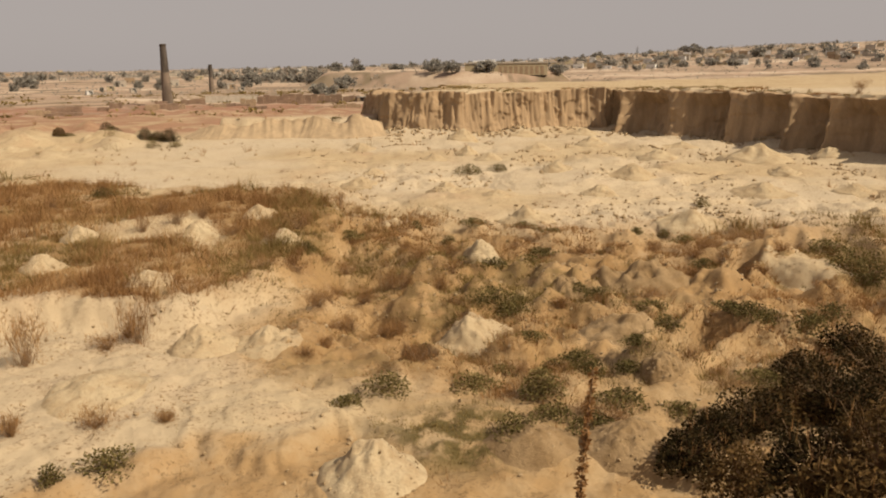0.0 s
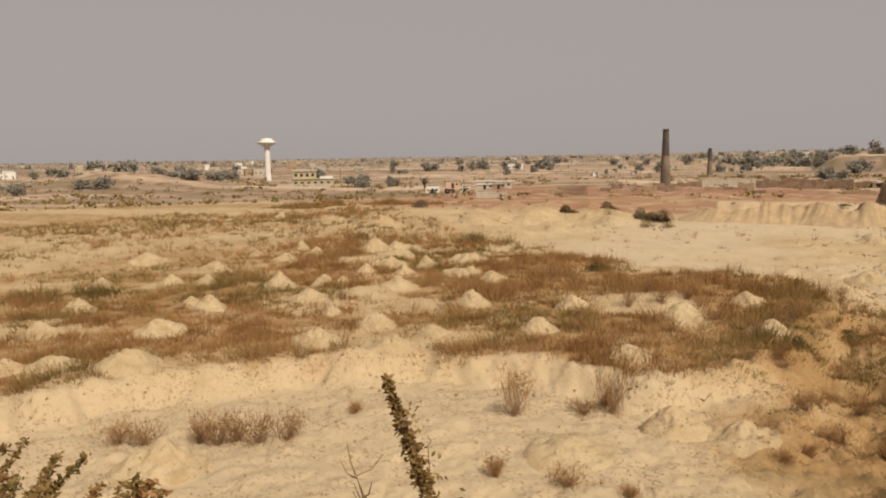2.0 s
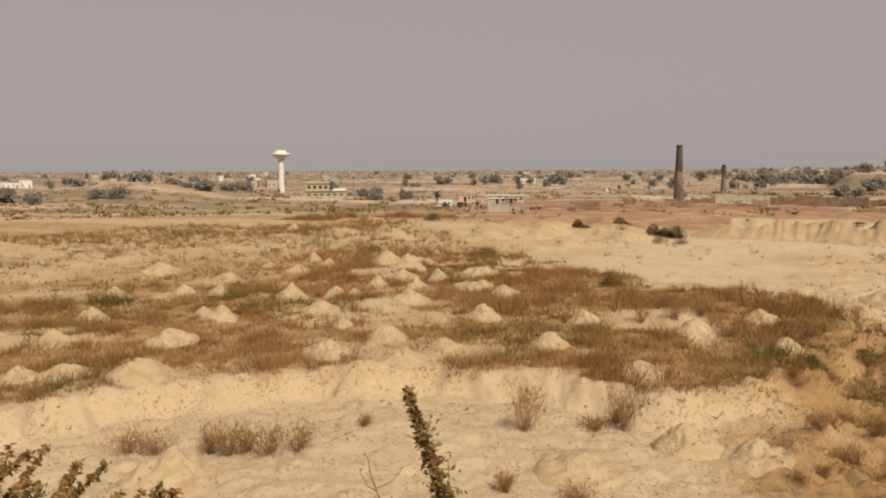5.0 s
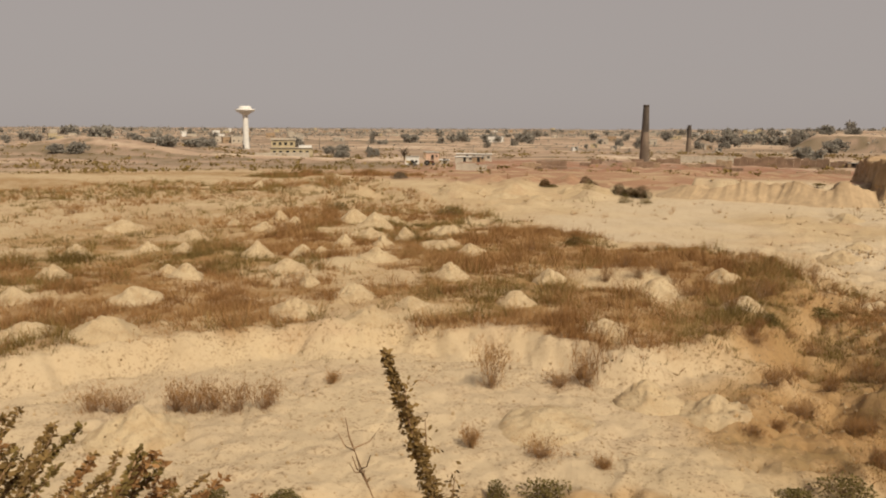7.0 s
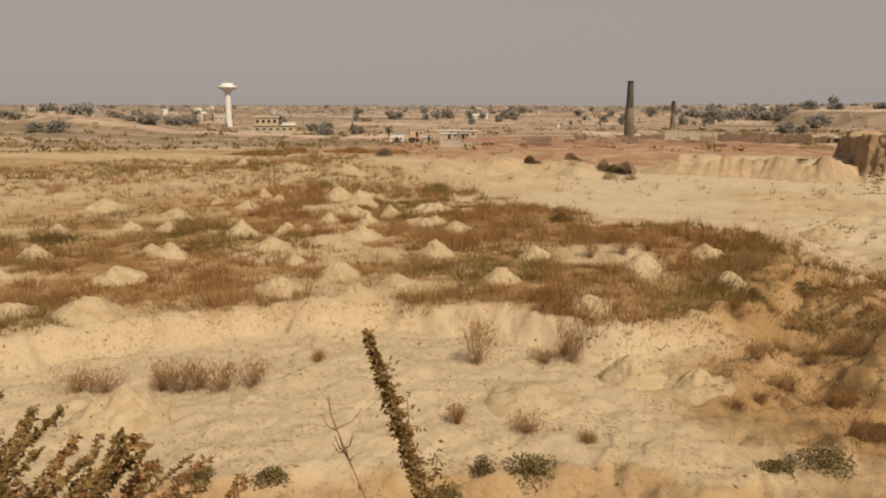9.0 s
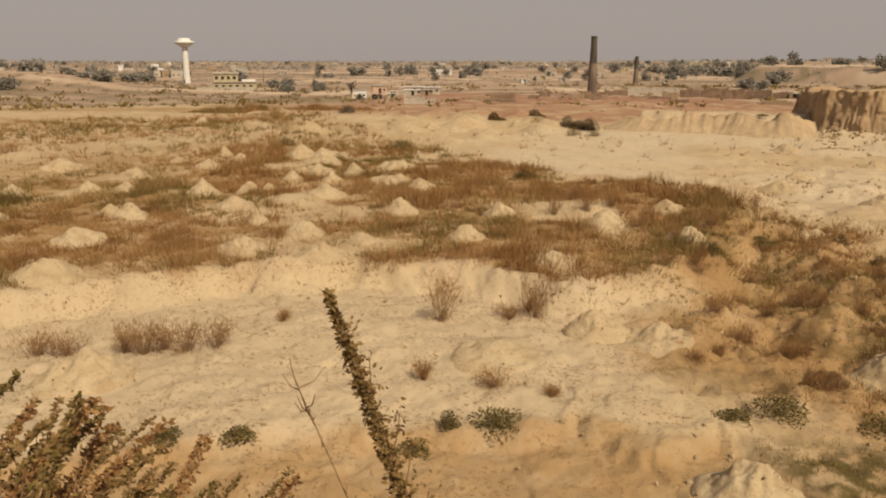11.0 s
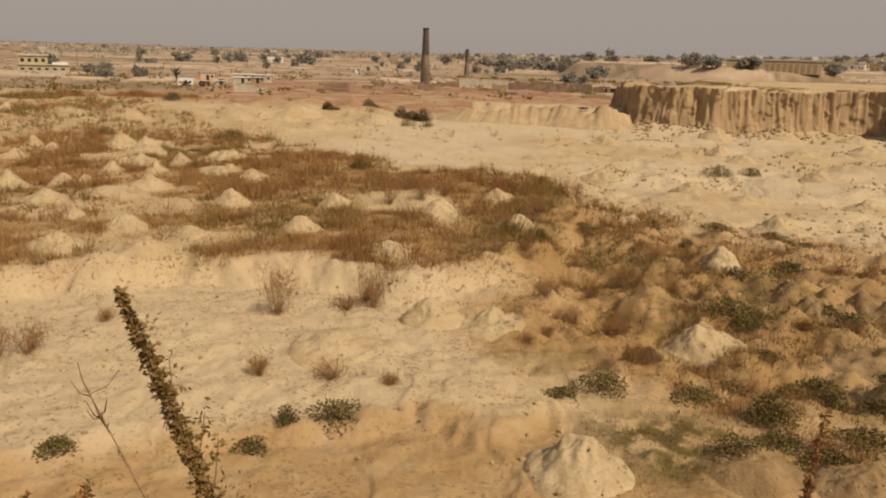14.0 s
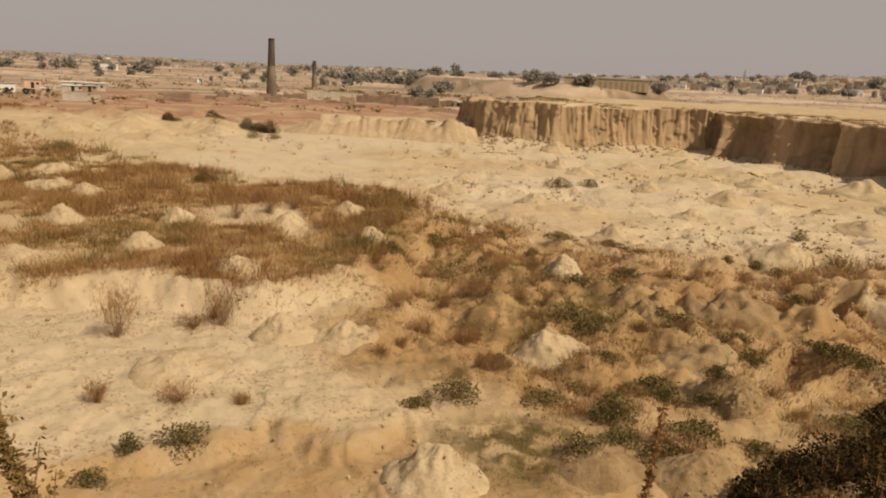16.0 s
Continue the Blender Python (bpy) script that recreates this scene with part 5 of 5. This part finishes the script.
def grass_stuff():
    """Dry grass and low scrub, too many to count."""
    rng = np.random.default_rng(11)
    n = 640000
    x, y = rng.uniform(-105, 45, n), rng.uniform(8, 150, n)
    d, az = np.hypot(x, y), np.degrees(np.arctan2(x, y))
    s = inside(x, y, SCRUB)
    patch = fbm(x, y, 6, 3, 7)
    clump = fbm(x, y, 1.3, 3, 79)
    field = ramp(inside(x, y, FIELD) + 5 * fbm(x, y, 12, 3, 8), -5, 4)
    keep = ramp(s + (2.2 + 3 * ramp(y, 36, 50)) * fbm(x, y, 5, 4, 7), -0.6, 1.0) * ramp(fbm(x, y, 7, 4, 25), -0.5, -0.1) * ramp(clump, -0.5, 0.0) * (0.42 + 0.58 * ramp(fbm(x, y, 2.6, 4, 15), -0.25, 0.20)) * (1 - 0.92 * ramp(d, 54, 88)) * (1 - 0.985 * field)
    gully = ramp(x + 2 * fbm(x, y, 4, 3, 18), -9.5, -6) * (1 - ramp(x, 20, 30)) * ramp(y - 0.35 * np.abs(x - 2) + 2 * fbm(x, y, 4, 3, 28), 19.5, 24) * (1 - ramp(y, 40, 50))
    gully = np.maximum(gully, ramp(x, -13, -9) * (1 - ramp(x + 1.5 * fbm(x, y, 4, 3, 18), -3, 1)) * ramp(y, 30, 34) * (1 - ramp(y + 3 * fbm(x, y, 5, 3, 48), 47, 56)))
    keep = np.maximum(keep, 0.75 * gully * ramp(fbm(x, y, 3.2, 4, 17), -0.1, 0.2))
    rows = ramp(fbm(x * 0.35 + y * 0.1, y, 13, 3, 27), 0.08, 0.3) * ramp(d, 65, 80) * (1 - ramp(x + 0.3 * y, -62, -45))
    keep = np.maximum(keep, 0.3 * rows)
    p = inside(x, y, PLATEAU)
    keep = np.maximum(keep, np.where((p > 0.6) & (p < 12) & (y > 40), (0.12 + 0.6 * (p < 3.5)) * ramp(fbm(x, y, 3.4, 3, 33), -0.05, 0.25), 0))
    bare = 0.11 * (d < 34) * ramp(fbm(x, y, 1.6, 3, 69), 0.0, 0.3) + 0.10 * ramp(fbm(x, y, 3, 3, 19), 0.28, 0.5) * (1 - 0.92 * ramp(y, 42, 52)) * (p < 0)
    right = ramp(x, -3, 2) * ramp(y, 19, 22) * (1 - ramp(y, 36, 46)) * ramp(fbm(x, y, 2.4, 3, 43), -0.05, 0.25) * 0.6
    patch_spot = np.clip(1.6 * np.exp(-(((x - 0.5) / 1.7) ** 2 + ((y - 19.3) / 1.3) ** 2)), 0, 1)
    keep = np.maximum(np.maximum(keep, bare), np.maximum(right, patch_spot))
    for hx, hy, hr in HEAPS:
        keep = keep * ramp(np.hypot(x - hx, y - hy) / hr, 0.45, 0.75)
    keep = keep * (1 - 0.85 * ramp(d, 48, 68) * ramp(-az, 42, 50))
    ok = (rng.uniform(0, 1, n) < keep * 0.9) & (az > -72) & (az < 36)
    x, y, d, p, patch, s_in, clump = x[ok], y[ok], d[ok], p[ok], patch[ok], s[ok], clump[ok]
    z = height(x, y)
    kind = fbm(x, y, 7, 3, 29) + rng.normal(0, 0.18, len(x))
    spot = np.hypot((x - 0.5) / 2, (y - 19.3) / 1.6) < 1.3
    olive = spot | (kind > 0.10) | ((p > 0) & (kind > -0.3))
    tall = 0.56 * (0.55 + 0.8 * ramp(clump, -0.1, 0.5)) * (0.5 + 0.9 * rng.uniform(0, 1, len(x)) ** 2) * (1 + 0.5 * (patch > 0.2)) * (1 + 0.4 * ramp(d, 60, 110))
    tall = np.where(spot, 0.14, np.where((s_in < -1) & (d < 36) & (x < 0), 0.12, np.where((s_in < 0) & (d < 46), 0.3, np.where(p > 0, 0.3 * (0.5 + 0.9 * rng.uniform(0, 1, len(x)) ** 2), tall))))
    wide = 0.012 + 0.00045 * d
    for pick, name, mat, label in ((~olive, "dry_grass", M_DRY, "reddish brown dry grass and weeds over the clay"), (olive, "olive_grass", M_OLIVE, "olive and straw-coloured low grass between the heaps")):
        c = np.stack([x[pick], y[pick], z[pick]], 1)
        v, f = blades(c, tall[pick], wide[pick], 10, 0.24, 5, 0.9)
        tagged(new(name, mesh_of(name, v, f, mat, False)), label, "grass", kind="stuff")
    print("tufts", len(x))


def clod_stuff():
    rng = np.random.default_rng(23)
    n = 75000
    x, y = rng.uniform(-45, 48, n), rng.uniform(10, 120, n)
    d, az = np.hypot(x, y), np.degrees(np.arctan2(x, y))
    gully = ramp(x, -9, -5) * (1 - ramp(x, 18, 26)) * ramp(y, 23, 27) * (1 - ramp(y, 44, 60))
    p = inside(x, y, PLATEAU)
    keep = (0.25 * (d < 36) + 0.2 * ramp(fbm(x, y, 2.5, 3, 59), 0.1, 0.45)) * (1 - 0.8 * ramp(d, 40, 60)) + 0.95 * gully * ramp(fbm(x, y, 4, 3, 39), -0.2, 0.3) + np.where((p < 0) & (p > -4.5), 0.5 * ramp(fbm(x, y, 3, 3, 53), -0.3, 0.3), 0)
    keep = keep + 0.8 * ramp(x, -14, -4) * ramp(fbm(x, y, 3, 3, 49), 0.38, 0.55) * (y > 45)
    for a, b, *_ in PITS:
        keep = keep + 0.5 * np.exp(-(np.hypot(x - a, y - b) / 2.2) ** 2)
    ok = (rng.uniform(0, 1, n) < keep * 0.8) & (az > -70) & (az < 36) & (p < 0)
    x, y, d = x[ok], y[ok], d[ok]
    size = (0.012 + 0.065 * rng.uniform(0, 1, len(x)) ** 4 + 0.0008 * d) * np.where(y > 45, 1.5, 1.0) * np.where(inside(x, y, PLATEAU) > -4.5, 1.35, 1.0)
    v, f = clod_batch(np.stack([x, y, height(x, y) + 0.2 * size], 1), size, 9)
    tagged(new("clods", mesh_of("clods", v, f, M_STONE, False)), "broken lumps of dug clay scattered on the ground", "clods", kind="stuff")
    print("clods", len(x))


def far_scrub():
    """Hedges and bushes of the plain, too many and too far to count."""
    rng = np.random.default_rng(31)
    n = 85000
    az, d = np.radians(rng.uniform(-72, 36, n)), np.exp(rng.uniform(math.log(170), math.log(4200), n))
    x, y = d * np.sin(az), d * np.cos(az)
    # The denser belt past 850 m builds up a grey haze band.
    keep = 0.8 * ramp(fbm(x * 0.35, y, 45, 4, 87), 0.14, 0.35) + 0.04 + 0.9 * ramp(d, 850, 1300) * (1 - 0.75 * ramp(d, 1600, 2800))
    keep = keep + 0.5 * (1 - ramp(plots(x, y)[1], 1, 6))
    keep = keep * (inside(x, y, PLATEAU) < -4) + 0.75 * (inside(x, y, PLATEAU) > 60) * ramp(d, 500, 700)
    brick = (x + 0.3 * y > -90) & (x < 0) & (y > 120) & (y < 270)
    ok = rng.uniform(0, 1, n) < keep * np.where(brick, 0.06, 0.34) * (0.4 + 0.6 * ramp(d, 250, 450))
    x, y, d = x[ok], y[ok], d[ok]
    size = (0.4 + 1.2 * rng.uniform(0, 1, len(x)) ** 2) * (1 + 2.2 * ramp(d, 500, 1500) + 2.0 * ramp(d, 1600, 4000))
    # Past 420 m the bushes take the leaf colour greyed for haze.
    for pick, name, mat, label, each in ((d < 420, "field_scrub", M_OLIVE, "straw and olive low bushes between the fields", 16), (d >= 420, "far_scrub", M_TREE, "dusty bushes and hedges dotting the plain, greyed to imitate haze", 7)):
        c, k = np.stack([x, y, height(x, y) + 0.3 * size], 1)[pick], size[pick]
        off = rng.normal(0, 1, (len(c), each, 3)) * [0.8, 0.8, 0.28]
        pts = c[:, None] + off * k[:, None, None]
        v, f = leaves(pts.reshape(-1, 3), np.repeat(0.7 * k, each), 3, 0.0, 0.42)
        tagged(new(name, mesh_of(name, v, f, mat, False)), label, "scrub", kind="stuff")


for spot in (
    (-13.6, 24.3, 0.85, 1.82), (-10.8, 26.5, 0.88, 1.58), (-11.6, 25.8, 0.59, 0.62), (-11.6, 19.5, 0.34, 0.7), (-9.5, 20.0, 0.76, 0.67), (-20.9, 16.9, 0.8, 1.18),
    (-20.6, 17.5, 0.72, 0.95), (-21.6, 16.7, 0.62, 1.04), (-18.9, 21.6, 0.31, 0.5), (-7.7, 20.2, 0.33, 0.37), (-23.3, 54.0, 0.59, 0.8), (-7.7, 41.4, 1.03, 1.21),
    (-7.8, 33.6, 0.98, 0.61), (-6.6, 34.4, 0.99, 0.6), (-10.9, 40.0, 1.03, 0.63), (-14.7, 42.9, 1.13, 1.23), (-16.1, 41.7, 0.96, 1.1), (-23.8, 47.8, 0.95, 1.27),
    (-4.8, 38.0, 0.81, 0.78), (-2.5, 35.6, 0.86, 0.97), (-1.1, 38.1, 0.78, 0.52), (-4.1, 29.2, 0.74, 0.45), (-2.2, 29.0, 0.72, 0.56), (-0.9, 24.7, 0.7, 0.54),
):
    dry_shrub(*spot)
for spot in (
    (-5.0, 30.1, 0.66, 0.63), (-0.1, 34.2, 0.7, 0.64), (-3.4, 33.2, 0.71, 0.78), (-4.7, 25.4, 0.48, 0.28), (-7.6, 42.8, 1.07, 1.11), (-6.9, 52.2, 0.93, 1.42),
    (-8.4, 37.7, 0.81, 1.12), (-3.7, 29.8, 0.77, 0.9), (-1.2, 38.1, 0.69, 0.8), (-1.9, 29.3, 0.65, 0.6), (0.4, 35.4, 0.77, 0.63), (-5.4, 32.2, 0.59, 0.37),
    (-19.7, 17.6, 0.85, 1.0), (-18.9, 18.2, 0.7, 0.9), (-23.9, 15.0, 0.8, 0.9), (-23.1, 15.6, 0.7, 0.8), (-1.7, 34.8, 0.64, 0.53), (-16.1, 45.0, 0.9, 1.13), (-13.6, 44.1, 0.88, 1.16), (46.0, 88.5, 1.13, 1.62), (-11.4, 27.3, 0.41, 0.54), (-71.7, 44.6, 1.39, 1.06),
    (-78.1, 39.2, 2.18, 0.69), (-54.6, 77.4, 1.48, 1.27), (-83.9, 96.8, 2.25, 1.5), (-719.6, 712.7, 7.09, 8.25),
):
    dry_shrub(*spot)

for spot in (
    (-8.3, 17.9, 0.74, 0.49), (-9.4, 17.1, 0.28, 0.52), (-9.8, 16.0, 0.44, 0.32), (-13.7, 13.7, 0.43, -0.03), (-15.2, 12.6, 0.45, 0.27), (-1.7, 22.2, 0.73, 0.57),
    (0.9, 22.9, 0.8, 0.17), (2.8, 21.5, 0.62, 0.8), (-2.8, 21.3, 0.45, 0.15), (-289.4, 341.8, 3.03, 6.83), (5.0, 20.9, 0.83, 0.29), (6.5, 20.3, 0.56, 0.21),
    (2.8, 21.4, 0.62, 0.93), (11.2, 26.8, 0.89, 0.4), (12.5, 26.1, 0.78, 0.76), (1.9, 30.6, 0.94, 0.69), (8.0, 29.5, 0.74, 0.45), (2.5, 37.4, 0.76, 0.39),
    (5.3, 41.1, 1.04, 0.12), (2.4, 69.6, 1.28, 0.97), (5.2, 72.6, 0.93, 0.8), (-23.3, 53.9, 0.62, 0.69), (-15.0, 113.7, 0.81, -0.59), (-46.4, 111.9, 1.11, 2.71),
):
    green_plant(*spot)
for spot in (
    (-53.5, 114.3, 0.97, 0.49), (18.8, 35.5, 1.15, 1.14), (19.2, 33.9, 0.98, 1.48), (20.0, 40.2, 1.02, 0.55), (18.8, 33.5, 0.74, 0.52), (14.2, 27.6, 0.71, 0.75),
    (3.0, 20.3, 0.63, 0.0), (5.6, 32.2, 0.59, 0.47), (17.1, 51.4, 0.56, 0.75), (3.1, 31.4, 0.51, 0.4), (-35.7, 98.4, 0.98, 1.23), (-32.9, 98.2, 0.84, 0.71),
    (2.7, 29.8, 0.66, 0.34), (6.3, 30.9, 0.68, 0.59), (7.5, 25.3, 0.47, 0.51), (10.2, 26.8, 0.6, -0.08), (5.7, 23.0, 0.44, 0.3), (3.0, 25.8, 0.48, 0.27),
    (1.9, 23.9, 0.51, 0.27), (-52.7, 61.7, 1.26, 0.86), (-40.5, 64.1, 1.34, 1.06), (-23.5, 54.2, 0.62, 0.81),
):
    green_plant(*spot)

growth = random.Random(21)
for k in range(22):
    gx = growth.uniform(1.5, 15)
    gy = 17.5 + 0.42 * gx + growth.uniform(0, 6.5)
    (dry_shrub if k % 2 == 0 else green_plant)(gx, gy, growth.uniform(0.35, 0.8), growth.uniform(0.2, 0.5))
for k in range(70):
    gx, gy = growth.uniform(-7, 22), growth.uniform(25, 46)
    if gy > 24 + 0.45 * abs(gx - 1):
        (dry_shrub if k % 4 else green_plant)(gx, gy, growth.uniform(0.35, 0.85), growth.uniform(0.25, 0.7))

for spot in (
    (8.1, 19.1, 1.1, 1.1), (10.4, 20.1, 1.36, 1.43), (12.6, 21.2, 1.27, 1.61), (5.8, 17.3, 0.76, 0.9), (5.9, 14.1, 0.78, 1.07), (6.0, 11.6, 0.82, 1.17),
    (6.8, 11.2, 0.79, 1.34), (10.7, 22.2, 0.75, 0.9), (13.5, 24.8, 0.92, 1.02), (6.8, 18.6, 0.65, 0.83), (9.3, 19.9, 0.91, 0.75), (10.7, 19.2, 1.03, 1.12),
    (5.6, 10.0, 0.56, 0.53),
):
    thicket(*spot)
# Dark bushes added in place of the brown-black shadow in these hollows.
for spot in ((-50.6, 121.0, 1.2, 1.9), (-49.0, 119.5, 1.0, 1.4), (-41.0, 110.4, 1.1, 1.8), (-38.6, 108.4, 1.1, 1.3), (-36.4, 106.8, 1.2, 1.9), (-54.8, 114.4, 0.9, 1.3)):
    thicket(*spot, "dark bush in a hollow below the brick kiln")

tall_weed([(-0.487, 1.501, 7.3), (-0.68, 1.36, 8.055), (-0.872, 1.219, 8.815), (-0.904, 1.196, 8.942), (-0.936, 1.172, 9.068)], "tall leaning weed clothed in dry brown-green leaves", 0.0145, 0.005, 2600, 0.05)
# drooping plumes that grow out of the slope and lean downhill
plume = random.Random(12)
for k in range(108):
    bearing = -73 + 24 * (k * 0.618 % 1) if k < 96 else plume.uniform(-49, -41)
    drop = radians(17.2 + 0.5 * (bearing + 64) + plume.uniform(0, 1) ** 1.5 * 11)
    reach, lean = plume.uniform(1.25, 1.95), plume.uniform(0.2, 0.66)
    a = radians(bearing)
    b = a + radians(plume.uniform(-45, 40))
    side = Vector((math.cos(b), -math.sin(b), 0))
    tip = Vector((reach * math.sin(a), reach * math.cos(a), EYE_Z - reach * math.tan(drop)))
    root = tip - side * lean - Vector((0.1 * math.sin(a), 0.1 * math.cos(a), 0))
    root.z = float(height(root.x, root.y)) - 0.02
    high = tip.z - root.z
    tall_weed([tuple(root), tuple(root + side * 0.1 * lean + Vector((0, 0, 0.5 * high))), tuple(root + side * 0.38 * lean + Vector((0, 0, 0.78 * high))), tuple(tip)], "drooping brown-green weed on the slope", 0.0135, 0.004, 950, plume.uniform(0.02, 0.05), (M_WEED, M_OLIVE, M_WEED, M_DRY)[k % 4])
tall_weed([(0.359, 2.282, 6.996), (0.402, 2.275, 7.645), (0.445, 2.268, 8.3), (0.454, 2.266, 8.436), (0.463, 2.265, 8.573)], "rusty brown seed-bearing weed standing on the slope", 0.018, 0.005, 700, 0.016, M_DRY)
bare_twig([(-0.554, 1.496, 7.29), (-0.752, 1.329, 8.014), (-0.95, 1.162, 8.744), (-0.969, 1.146, 8.814), (-0.988, 1.13, 8.884)], "thin leafless twig standing on the slope")

HEAPS = [(o.location.x, o.location.y, o.dimensions.x / 2) for o in bpy.data.objects if o.name.startswith("clay_mound")]
grass_stuff()
clod_stuff()
far_scrub()
